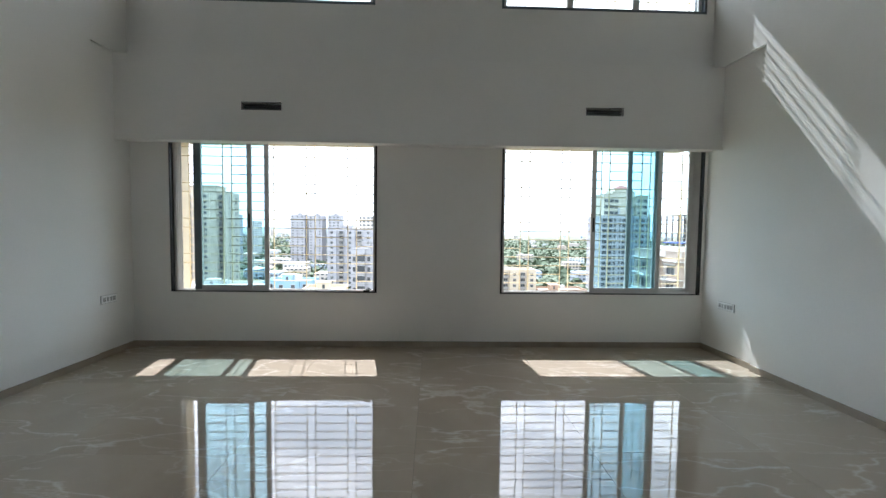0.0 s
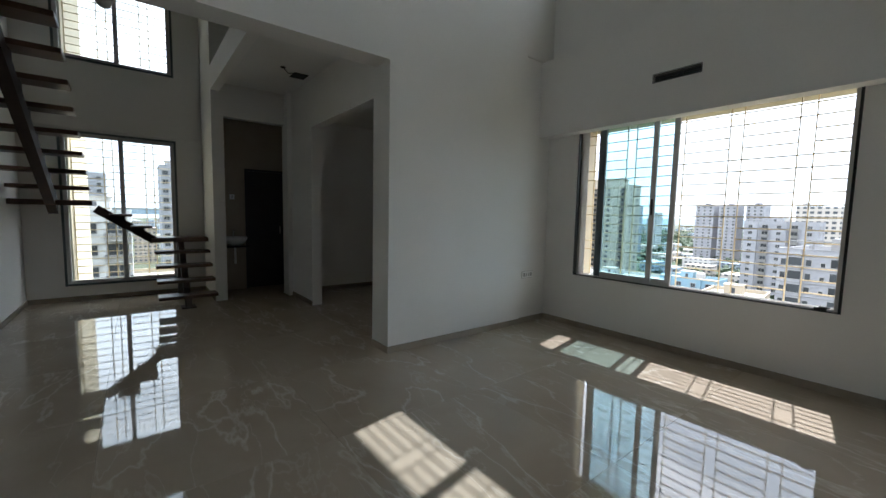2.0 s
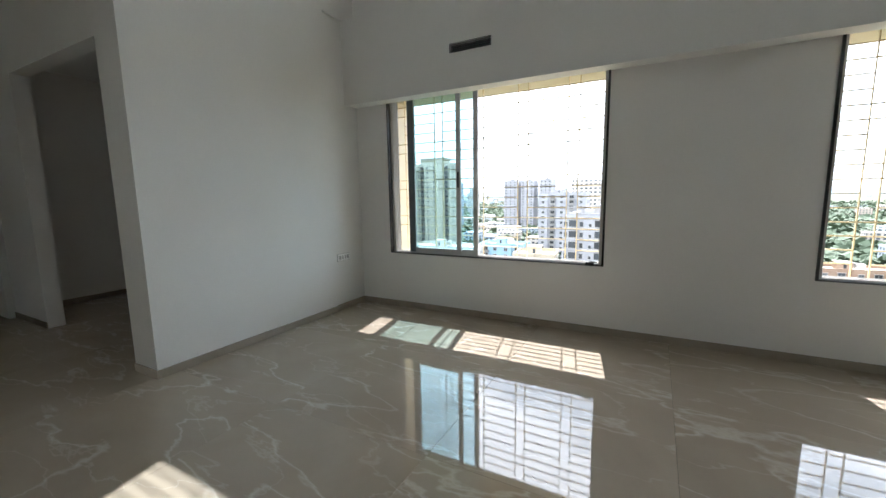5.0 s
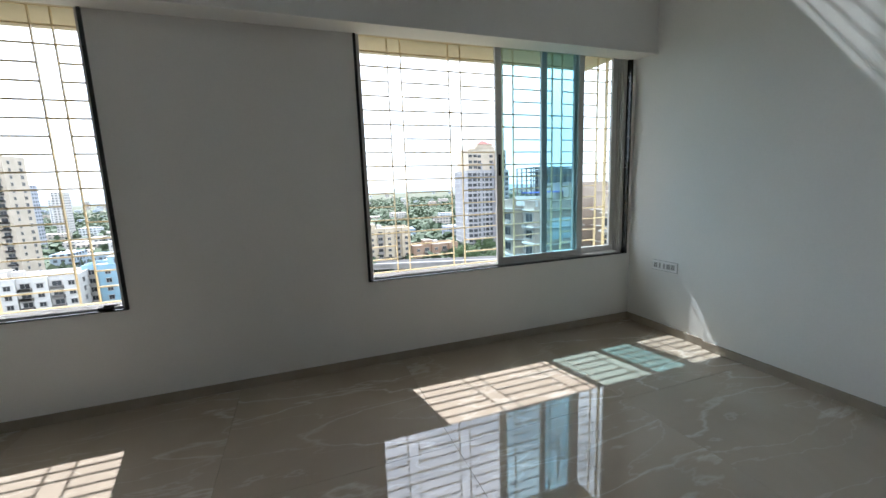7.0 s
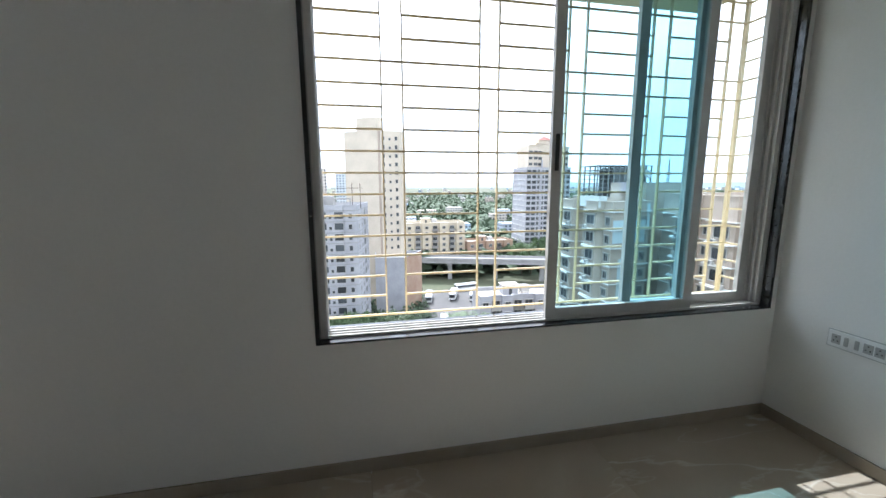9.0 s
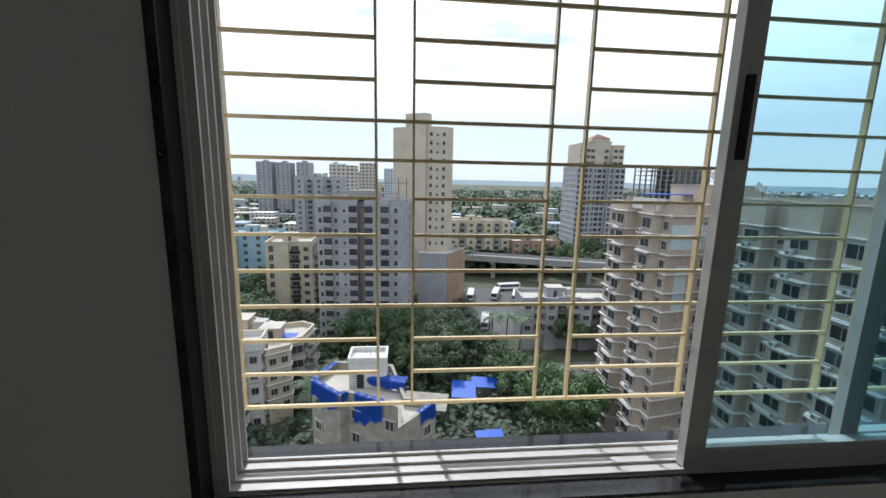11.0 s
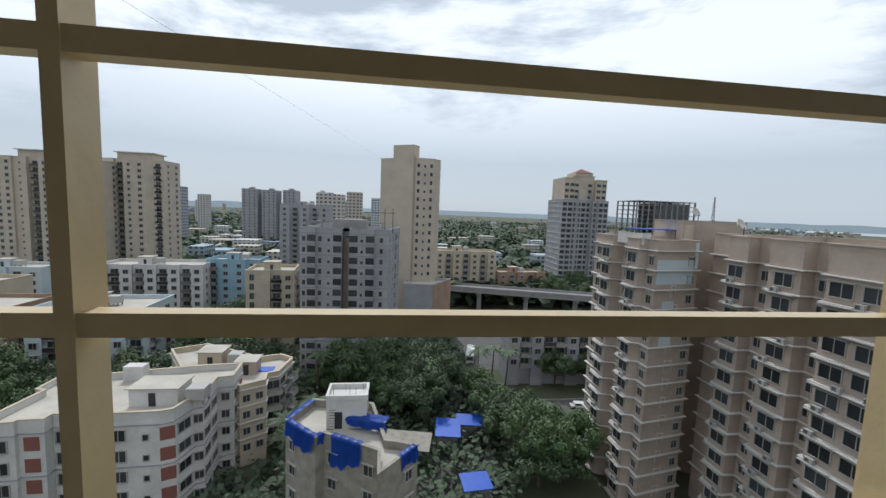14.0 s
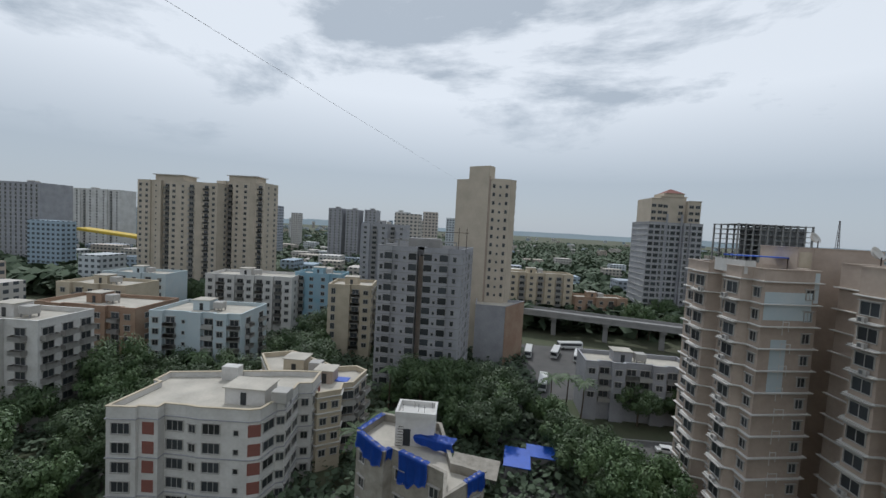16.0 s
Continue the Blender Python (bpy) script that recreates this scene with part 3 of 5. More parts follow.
door = thing("door_1", (-8.4, 2.39, FL), "closed dark laminate door in the lobby", "door", kind="structure")
part("leaf", bevelled(boxes((-8.43, 2.07, FL + 0.01, -8.39, 2.71, 2.10)), 0.003, 1), DOORM, door)
part("door_frame", boxes((-8.48, 2.03, FL, -8.36, 2.07, 2.14), (-8.48, 2.71, FL, -8.36, 2.75, 2.14), (-8.48, 2.07, 2.10, -8.36, 2.71, 2.14)), DOORM, door)
part("handle", bevelled(boxes((-8.39, 2.63, 0.95, -8.362, 2.65, 1.09)), 0.003, 1), CHROME, door, "slim chrome handle")

basin = thing("wash_basin", (-8.17, 1.83, 0.755), "white ceramic wash basin on the tiled wall", "wash basin")
part("bowl", lathe(bmesh.new(), (-8.17, 1.82, 0.77), ((0.08, 0), (0.15, 0.03), (0.19, 0.09), (0.2, 0.14), (0.19, 0.145), (0.17, 0.10), (0.05, 0.06)), 28), CERAMIC, basin, smooth=True)
part("counter", bevelled(boxes((-8.375, 1.57, 0.735, -7.97, 2.01, 0.765)), 0.003, 1), GRANITE, basin, "black granite shelf")
part("waste_pipe", tube(bmesh.new(), (-8.19, 1.82, 0.735), (-8.19, 1.82, 0.43), 0.018, n=12), PLASTIC, basin)
part("tap", tube(tube(bmesh.new(), (-8.345, 1.82, 0.765), (-8.345, 1.82, 1.04), 0.012, n=10), (-8.345, 1.82, 1.035), (-8.21, 1.82, 1.01), 0.01, n=10), CHROME, basin)

hole = thing("ceiling_cutout", (-6.3, 2.38, 3.33), "dark square lamp cut-out with loose wire in the ceiling", "ceiling fitting")
part("cutout", boxes((-6.46, 2.27, 3.324, -6.22, 2.47, 3.329)), DARK, hole)
part("wire", tube(tube(bmesh.new(), (-6.15, 2.1, 3.328), (-6.18, 2.17, 3.28), 0.006, n=6), (-6.18, 2.17, 3.28), (-6.24, 2.27, 3.315), 0.006, n=6), RUBBER, hole)
part("ceiling_box", tube(bmesh.new(), (-6.13, 2.09, 3.322), (-6.13, 2.09, 3.329), 0.035, n=14), DARK, hole)

# ---- the town outside ----
GZ = -45.0
GROUND = mat("earth_and_grass", (0.05, 0.07, 0.032), (0.1, 0.095, 0.06), 0.03, 0.95, fine=0.4)
ASPHALT = mat("asphalt", (0.075, 0.073, 0.07), (0.11, 0.105, 0.1), 0.2, 0.9, fine=4)
CONC = mat("raw_concrete", (0.3, 0.29, 0.28), (0.22, 0.215, 0.21), 0.3, 0.9, fine=3)
ROOF = mat("roof_screed", (0.5, 0.465, 0.4), (0.36, 0.335, 0.29), 0.25, 0.9, fine=2.5)
WHITE = mat("white_render", (0.62, 0.605, 0.58), (0.48, 0.465, 0.44), 0.25, 0.85, fine=2)
GREYW = mat("grey_render", (0.36, 0.36, 0.375), (0.27, 0.27, 0.285), 0.25, 0.85, fine=2)
BEIGE = mat("beige_render", (0.52, 0.45, 0.36), (0.42, 0.365, 0.29), 0.2, 0.85, fine=2)
BROWN = mat("taupe_render", (0.44, 0.36, 0.30), (0.34, 0.275, 0.225), 0.3, 0.85, fine=2)
CREAM = mat("cream_render", (0.52, 0.45, 0.34), (0.4, 0.34, 0.25), 0.3, 0.85, fine=2)
ORANGE = mat("terracotta_render", (0.25, 0.15, 0.1), (0.33, 0.24, 0.17), 0.2, 0.85, fine=2)
SKYB = mat("pale_blue_render", (0.42, 0.5, 0.53), (0.5, 0.54, 0.55), 0.2, 0.85, fine=2)
BLUEW = mat("blue_render", (0.2, 0.36, 0.45), (0.3, 0.4, 0.46), 0.2, 0.85, fine=2)
WEATHER = mat("weathered_cement_render", (0.34, 0.315, 0.27), (0.21, 0.19, 0.16), 0.7, 0.9, 0.1, fine=3)
REDP = mat("brick_red_panel", (0.23, 0.09, 0.07), (0.19, 0.075, 0.06), 1, 0.8)
WINF = mat("window_surround", (0.4, 0.385, 0.36), rough=0.7)
PANE = mat("dark_window_glass", (0.02, 0.024, 0.028), (0.04, 0.045, 0.05), 0.5, 0.4, spread=0.6)
TARP = mat("blue_tarpaulin", (0.01, 0.07, 0.4), (0.015, 0.09, 0.5), 0.8, 0.45, 0.3, fine=6)
BARK = mat("bark", (0.09, 0.065, 0.045), rough=0.9, bump=0.3)
LEAF = mat("leaves", (0.035, 0.068, 0.022), (0.075, 0.115, 0.04), 0.35, 0.6, fine=3, spread=0.35)
# paler, greyer green than LEAF: distance haze put into the leaf colour
LEAF2 = mat("haze_paled_leaves", (0.06, 0.088, 0.05), (0.085, 0.115, 0.065), 0.02, 0.8, fine=0.3)
BUSW = mat("bus_white", (0.65, 0.65, 0.63), rough=0.4)
TYRE = mat("tyre", (0.02, 0.02, 0.02), rough=0.8)
# the hills' blue-grey carries the haze of distance as base colour
HILL = mat("haze_tinted_hill", (0.17, 0.22, 0.25), (0.2, 0.25, 0.27), 0.005, 0.95, fine=0.05)
YELLOW = mat("yellow_sheet", (0.6, 0.42, 0.05), rough=0.6)
CITY = city_mat("far_blocks")

solid("ground", boxes((-2500, -900, GZ - 2, 2500, 4600, GZ)), GROUND, "earth and scrub between the houses", "ground")
solid("road", boxes((8, 116, GZ, 78, 168, GZ + 0.05)), ASPHALT, "grey asphalt yard with parked buses", "parking lot")
solid("road_street", boxes((22, 84, GZ, 120, 96, GZ + 0.04), (-160, 64, GZ, 10, 70, GZ + 0.04), (10, 64, GZ + 0.004, 22, 116, GZ + 0.044)), ASPHALT, "narrow asphalt street under trees", "road")
solid("kerb_street", boxes((22, 96, GZ, 120, 96.4, GZ + 0.25), (22, 83.6, GZ, 120, 84, GZ + 0.25)), CONC, "pale concrete kerb of the street", "kerb")


def relief(name, xs, zs, depth, *mats):
    """One joined mesh of rectangular cells that stand out towards -y by depth[row][column]: (metres, material index)."""
    at, v, f, mi = {}, [], [], []

    def p(x, y, z):
        k = (round(x, 4), round(y, 4), round(z, 4))
        if k not in at:
            at[k] = len(v)
            v.append(k)
        return at[k]
    nz_, nx = len(zs) - 1, len(xs) - 1

    def cell(r, c):
        return depth[r][c][0] if 0 <= r < nz_ and 0 <= c < nx else 0.0
    for r in range(nz_):
        for c in range(nx):
            d, m = depth[r][c]
            x0, x1, z0, z1 = xs[c], xs[c + 1], zs[r], zs[r + 1]
            if d:
                f.append((p(x0, -d, z0), p(x1, -d, z0), p(x1, -d, z1), p(x0, -d, z1)))
                mi.append(m)
            for e, a, b in ((cell(r, c - 1), (x0, z1), (x0, z0)), (cell(r, c + 1), (x1, z0), (x1, z1)), (cell(r - 1, c), (x0, z0), (x1, z0)), (cell(r + 1, c), (x1, z1), (x0, z1))):
                if d > e:
                    f.append((p(a[0], -e, a[1]), p(b[0], -e, b[1]), p(b[0], -d, b[1]), p(a[0], -d, a[1])))
                    mi.append(0)
    me = bpy.data.meshes.new(name)
    me.from_pydata(v, [], f)
    for m in mats:
        me.materials.append(m)
    me.polygons.foreach_set("material_index", mi)
    return me


def window_mesh(w, h, hood=0.35, t=0.09, frame_out=0.14, leaves=2, surround=None):
    """Surround, set-back dark panes between mullions, and a thin hood; faces -y, its back on y = 0."""
    xs, col = [-w / 2 - t], []
    for i in range(leaves):
        a = -w / 2 + w * i / leaves + (0.04 if i else 0)
        b = -w / 2 + w * (i + 1) / leaves - (0.04 if i < leaves - 1 else 0)
        xs += [a, b]
        col += [0, 1]
    xs.append(w / 2 + t)
    col.append(0)
    zs = [-t, 0, h, h + t]
    rows = [[(frame_out + 0.05, 0)] * len(col), [((0.02, 1) if c else ((frame_out if i in (0, len(col) - 1) else 0.06), 0)) for i, c in enumerate(col)], [(frame_out, 0)] * len(col)]
    if hood:
        xs = [xs[0] - 0.2] + xs + [xs[-1] + 0.2]
        rows = [[(0.0, 0)] + r + [(0.0, 0)] for r in rows]
        zs.append(h + t + 0.11)
        rows.append([(hood, 0)] * (len(col) + 2))
    return relief("window", xs, zs, rows, surround or WINF, PANE)


def balcony_mesh(w, d=1.2, solid_rail=True):
    """A slab with an upstand on three sides, one joined shell."""
    if not solid_rail:
        return mesh("balcony", boxes((-w / 2, -d, -0.12, w / 2, 0, 0)), WINF)
    bm = boxes((-w / 2, -d, -0.15, w / 2, 0, 0.9))
    bm.faces.ensure_lookup_table()
    top = max(bm.faces, key=lambda q: q.calc_center_median().z)
    bmesh.ops.inset_individual(bm, faces=[top], thickness=0.1)
    bmesh.ops.translate(bm, verts=top.verts[:], vec=(0, 0, -0.88))
    return mesh("balcony", bm, WINF)


def ac_mesh():
    return relief("air_conditioner", (-0.45, -0.36, 0.1, 0.36, 0.45), (0, 0.08, 0.52, 0.62), [[(0.42, 0)] * 4, [(0.42, 0), (0.37, 1), (0.42, 0), (0.42, 0)], [(0.42, 0)] * 4], WINF, SLAT)


WIN = {"m": window_mesh(1.5, 1.35), "s": window_mesh(0.7, 0.8, 0, leaves=1), "w": window_mesh(2.2, 1.5, 0.3), "t": window_mesh(1.3, 1.9, 0), "f": window_mesh(2.3, 1.75, 0, 0.06, 0.1, 1), "q": window_mesh(0.9, 1.3, 0, 0.06, 0.1, 1), "x": window_mesh(2.6, 1.6, 0, 0.12, 0.16, 3), "n": window_mesh(1.1, 1.2, 0.25)}
BALC, SLABS, ACM = balcony_mesh(3.0), balcony_mesh(3.4, 0.75, False), ac_mesh()
RED = mesh("red_panel", boxes((-0.9, -0.06, -0.2, 0.9, 0, 1.7)), REDP)
rng = random.Random(4)


def under(name, me, parent, m):
    ob = new(name, me)
    ob.parent = parent
    ob.matrix_basis = m
    return ob


def offset(pts, out):
    """The closed outline moved outwards (anticlockwise corners)."""
    n, res = len(pts), []
    for i in range(n):
        a, b, c = Vector(pts[i - 1]), Vector(pts[i]), Vector(pts[(i + 1) % n])
        u, w = (b - a).normalized(), (c - b).normalized()
        nu, nw = Vector((u.y, -u.x)), Vector((w.y, -w.x))
        m = nu + nw
        res.append(b + m * (out / max(0.35, m.dot(nu))))
    return res


def prism(pts, z0, z1):
    bm = bmesh.new()
    lo, hi = [bm.verts.new((p[0], p[1], z0)) for p in pts], [bm.verts.new((p[0], p[1], z1)) for p in pts]
    for i in range(len(pts)):
        k = (i + 1) % len(pts)
        bm.faces.new((lo[i], lo[k], hi[k], hi[i]))
    bm.faces.new(hi)
    bm.faces.new(lo[::-1])
    return bm


def collar(inner, outer, z0, z1):
    """A closed band between two outlines."""
    bm, n = bmesh.new(), len(inner)
    g = [[bm.verts.new((p[0], p[1], z)) for p in o] for o, z in ((inner, z0), (outer, z0), (outer, z1), (inner, z1))]
    for a, b in ((0, 1), (1, 2), (2, 3), (3, 0)):
        for i in range(n):
            k = (i + 1) % n
            bm.faces.new((g[a][i], g[a][k], g[b][k], g[b][i]))
    return bm


def block(label, at, pts, ztop, rz, wall, rows, fh=3.0, skip=0, lowest=-45.0, name="apartment_building", group="", ledge=0.0, ledge_mat=None, blank=0.0, coping=None, every=1):
    """A building on the outline pts (anticlockwise, round at) with parapet, coping, roof and a row of openings on each wall."""
    b = new(name)
    b.location, b.rotation_euler = (at[0], at[1], GZ), (0, 0, radians(rz))
    tagged(b, label, "building", group)
    H = ztop - GZ
    inn = offset(pts, -0.25)
    under("wall", mesh("wall", prism(pts, 0, H - 1.0), wall), b, Matrix())
    under("parapet", mesh("parapet", collar(inn, pts, H - 1.0, H), wall), b, Matrix())
    under("coping", mesh("coping", collar(offset(pts, -0.33), offset(pts, 0.1), H, H + 0.13), coping or wall), b, Matrix())
    under("roof", mesh("roof", prism(inn, H - 1.0, H - 0.93), ROOF), b, Matrix())
    n = int((H - 1.2 - blank) / fh)
    if ledge:
        me = mesh("floor_band", collar(pts, offset(pts, ledge), 0, 0.13), ledge_mat or wall)
        for q in range(0, n, every):
            under("floor_band", me, b, Matrix.Translation((0, 0, H - 1 - blank - fh * q)))
    for e, row in enumerate(rows):
        if not row:
            continue
        a, c = Vector(pts[e]), Vector(pts[(e + 1) % len(pts)])
        ln, turn = (c - a).length, math.degrees(math.atan2(c.y - a.y, c.x - a.x))
        face = pose(a.x, a.y, 0, 0, 0, turn)
        for i, k in enumerate(row):
            if k == "-":
                continue
            x = ln * (i + 0.5) / len(row)
            for q in range(n):
                z = H - 1.0 - blank - fh * (q + 1) + 0.85
                if z + GZ < lowest or (skip and (q * 7 + i * 3) % skip == 0):
                    continue
                m = face @ Matrix.Translation((x, 0, z))
                if k == "r":
                    under("panel", RED, b, m)
                elif k in "bl":
                    under("window", WIN["w"], b, m)
                    under("balcony", BALC if k == "b" else SLABS, b, m @ Matrix.Translation((0, 0, -0.85)))
                    if k == "l" and rng.random() < 0.6:
                        under("air_conditioner", ACM, b, m @ Matrix.Translation((rng.uniform(-1.1, 1.1), -0.2, -0.85)))
                elif k == "a":
                    under("window", WIN["m"], b, m)
                    if rng.random() < 0.6:
                        under("air_conditioner", ACM, b, m @ Matrix.Translation((1.35, 0, -0.5)))
                else:
                    under("window", WIN[k], b, m)
    return b


def roof_works(b, H, x, y, w, d, h, wall, tank=True):
    """A stair room with a slab and a door, and a water tank on stub legs beside it."""
    under("stair_room", mesh("stair_room", boxes((x, y, H - 0.94, x + w, y + d, H + h)), wall), b, Matrix())
    under("stair_roof", mesh("stair_roof", boxes((x - 0.3, y - 0.3, H + h, x + w + 0.3, y + d + 0.3, H + h + 0.16)), ROOF), b, Matrix())
    under("roof_door", mesh("roof_door", boxes((x + w * 0.4, y - 0.06, H - 0.9, x + w * 0.4 + 0.95, y - 0.004, H + 1.1)), PANE), b, Matrix())
    if tank:
        under("water_tank", mesh("water_tank", bevelled(boxes((x + w + 1, y, H - 0.2, x + w + 3.6, y + 2.4, H + 1.6)), 0.08, 1), WINF), b, Matrix())
        for p, q in ((1.2, 0.2), (3.2, 0.2), (1.2, 2.0), (3.2, 2.0)):
            under("tank_leg", mesh("tank_leg", boxes((x + w + p, y + q, H - 0.94, x + w + p + 0.25, y + q + 0.25, H - 0.2)), CONC), b, Matrix())


def house(label, cx, cy, w, d, ztop, rz, wall, faces, fh=3.0, roof="plain", skip=0, lowest=-45.0, name="apartment_building", group="", ledge=0.0, ledge_mat=None):
    """A block whose front steps back at each balcony column. faces: for S, E, W a row of window kinds ('-' leaves a gap)."""
    pts, rows, depth = [], [], None
    front = faces.get("S", "-")
    for i, k in enumerate(front):
        back = 0.9 if k in "bs" else 0.0
        x0, x1 = -w / 2 + w * i / len(front), -w / 2 + w * (i + 1) / len(front)
        if back == depth:
            rows[-1] += k
        else:
            if depth is not None:
                rows.append("")
            pts.append((x0, -d / 2 + back))
            rows.append(k)
            if depth is not None:
                pts.insert(len(pts) - 1, (x0, -d / 2 + depth))
        depth = back
    pts += [(w / 2, -d / 2 + depth), (w / 2, d / 2), (-w / 2, d / 2)]
    rows += [faces.get("E", ""), "", faces.get("W", "")]
    fixed = []
    order = iter(rows)
    for _ in pts:
        fixed.append(next(order, ""))
    b = block(label, (cx, cy), pts, ztop, rz, wall, fixed, fh, skip, lowest, name, group, ledge, ledge_mat)
    if roof != "none":
        roof_works(b, ztop - GZ, -w * 0.2, -1, 4.6, min(4, d * 0.35), 1.9, wall, w > 16)
    return b


# near blocks
b = block("white block with red panels and a stepped cream roof parapet", (-38, 66),
          [(-12.6, -6.9), (-8.3, -6.5), (-8.3, -6.0), (-5.3, -5.9), (-5.3, -4.6), (-1.9, -4.6), (0.4, -4.9), (8.0, -4.5), (9.4, -3.9), (10.3, -0.4), (11.4, 0.1), (10.8, 6.4), (13.1, 7.1), (12.6, 12.5), (6.6, 11.8), (-13.6, 7.0), (-13.4, 3.0), (-12.0, 2.6)],
          -27.6, 0, WHITE, ["x", "", "r", "", "x", "n", "xs", "r", "w", "n", "ww", "n", "wr", "", "", "", "", "b"], fh=3.0, ledge=0.16, ledge_mat=GREYW, blank=0.9, coping=CREAM, every=2)
roof_works(b, 17.4, 2.0, -1.2, 6.6, 4.2, 1.7, WHITE)
under("roof_block", mesh("roof_block", boxes((-4.2, 7.6, 16.46, -1.2, 9.4, 18.9)), WHITE), b, Matrix())
g = block("cream block with deep balconies and a terraced roof", (-30, 86), [(5.6, -11.6), (9.2, -9.3), (8.6, -6.4), (10.4, -5.6), (11.3, 1.3), (8.5, 3.4), (4.6, 1.9), (-8.9, 10.0), (-14.8, 6.7), (-6, -6)],
          -30, 0, CREAM, ["nn", "", "b", "bb", "n", "", "", "", "", ""], fh=3.0, ledge=0.3, ledge_mat=WHITE, lowest=-45)
roof_works(g, 15, -6.0, -1.0, 4.4, 4, 2.0, CREAM)
roof_works(g, 15, 2.4, -5.0, 3.6, 3.4, 1.6, BROWN, False)
under("tarpaulin", mesh("tarpaulin", bevelled(boxes((5.6, -3.6, 14.1, 8.6, -1.2, 14.2)), 0.03, 1), TARP), g, Matrix())
c = block("grey unfinished tower with open dark windows", (-10.4, 121), [(-12.9, -7.5), (-8.9, -8.1), (-8.9, -7.4), (-2.0, -8.0), (-2.0, -4.0), (0.0, -4.0), (0.0, -8.3), (6.6, -8.7), (6.6, -8.0), (10.4, -8.2), (13.6, 9.5), (-11, 11)],
          -4.4, 0, GREYW, ["qf", "", "qsf", "", "q", "", "fsf", "", "q", "qqfq", "", "f"], fh=2.95, ledge=0.14, ledge_mat=CONC, blank=0.4)
under("slot", mesh("slot", boxes((-1.9, -4.3, 0, -0.1, -4.05, 38)), BROWN), c, Matrix())
under("roof_frame", mesh("roof_frame", boxes((-5.0, -4, 39.7, 4.0, 2, 43.0)), CONC), c, Matrix())
for x in (-11.5, -7.5, -3.5, 0.5, 4.5, 8.5):
    under("roof_post", mesh("roof_post", boxes((x, -7, 39.7, x + 0.35, -6.65, 42.2)), CONC), c, Matrix())
under("roof_beam", mesh("roof_beam", boxes((-11.5, -7.05, 42.2, 8.85, -6.6, 42.55)), CONC), c, Matrix())
for x in (9.2, 11.4):
    under("scaffold_pole", mesh("scaffold_pole", tube(bmesh.new(), (x, -5, 39.7), (x, -5, 46.5), 0.09, n=6), STEEL), c, Matrix())
under("scaffold_rail", mesh("scaffold_rail", tube(bmesh.new(), (3.5, -5, 45.2), (12, -5, 45.2), 0.08, n=6), STEEL), c, Matrix())
t = block("tall beige tower with one blank side and stepped cap", (6.8, 158), [(-10.9, 0), (1.0, -7.0), (1.0, -6.2), (1.8, -6.2), (1.8, -7.4), (8.8, -7.0), (9.4, -5.6), (11.2, -4.6), (12.2, 7), (-8, 9)], 20.0, 0, BEIGE, ["", "", "", "", "qsq", "", "", "nn", "", ""], fh=3.05, lowest=-24)
under("lift_core", mesh("lift_core", prism([(-6.3, -2.9), (1.0, -7.2), (3.2, -4.2), (-3.4, 1)], 0, 69.8), BEIGE), t, Matrix())
under("pipe_shaft", mesh("pipe_shaft", boxes((1.1, -7.05, 20, 1.7, -6.25, 66)), BROWN), t, Matrix())
p = block("pale blank podium with a brown side beside the tall tower", (12, 147), [(-6.7, -6.4), (3.4, -7.4), (11.5, 6), (-6, 7)], -24.4, 0, GREYW, ["", "", "", ""], name="podium_building")
under("side_wall", mesh("side_wall", prism([(3.45, -7.5), (3.6, -7.42), (11.62, 5.95), (11.5, 6.05)], 0, 20.5), ORANGE), p, Matrix())
for cx, cy, pts, zt, rows in ((-155, 214, [(-23.4, -5), (-15, -6.5), (-15, -5.5), (-9, -6.4), (-9, -4.6), (-4, -5), (-4, -6.6), (10.4, -5.8), (13, -4), (21, -4.4), (21, 10), (-22, 10)], 18.4, ["mm", "", "s", "", "b", "", "mnb", "", "bm", "m", "", ""]),
                              (-127, 224, [(-14.2, -4), (-8, -5.4), (-8, -4.2), (-3.5, -4.6), (-3.5, -6), (6, -5.4), (8.4, -3.6), (14, -4), (15, 9), (-14, 9)], 20.6, ["mm", "", "b", "", "nm", "", "b", "nm", "", ""])):
    a = block("beige residential tower with many small windows", (cx, cy), pts, zt, 0, BEIGE, rows, fh=3.0, lowest=-38, group="beige towers")
    H = zt - GZ
    under("cornice", mesh("cornice", boxes((pts[1][0] + 1, -4, H - 1, pts[1][0] + 17, 6, H + 3.2)), BEIGE), a, Matrix())
    under("roof_slab", mesh("roof_slab", boxes((pts[1][0], -5, H + 3.2, pts[1][0] + 18, 7, H + 3.6)), WHITE), a, Matrix())
e = block("grey and cream tower with hipped top floors", (110, 232), [(-13.9, -11), (-8, -12), (-8, -11), (-4.8, -11), (-4.8, -9), (4.5, -9), (4.5, -11), (7.5, -11), (7.5, -12), (14, -11), (15.5, 12), (-13, 12)], 10.4, 0, GREYW, ["ff", "", "t", "", "fff", "", "t", "", "ff", "ff", "", ""], fh=3.05, lowest=-42, ledge=0.25, ledge_mat=WHITE)
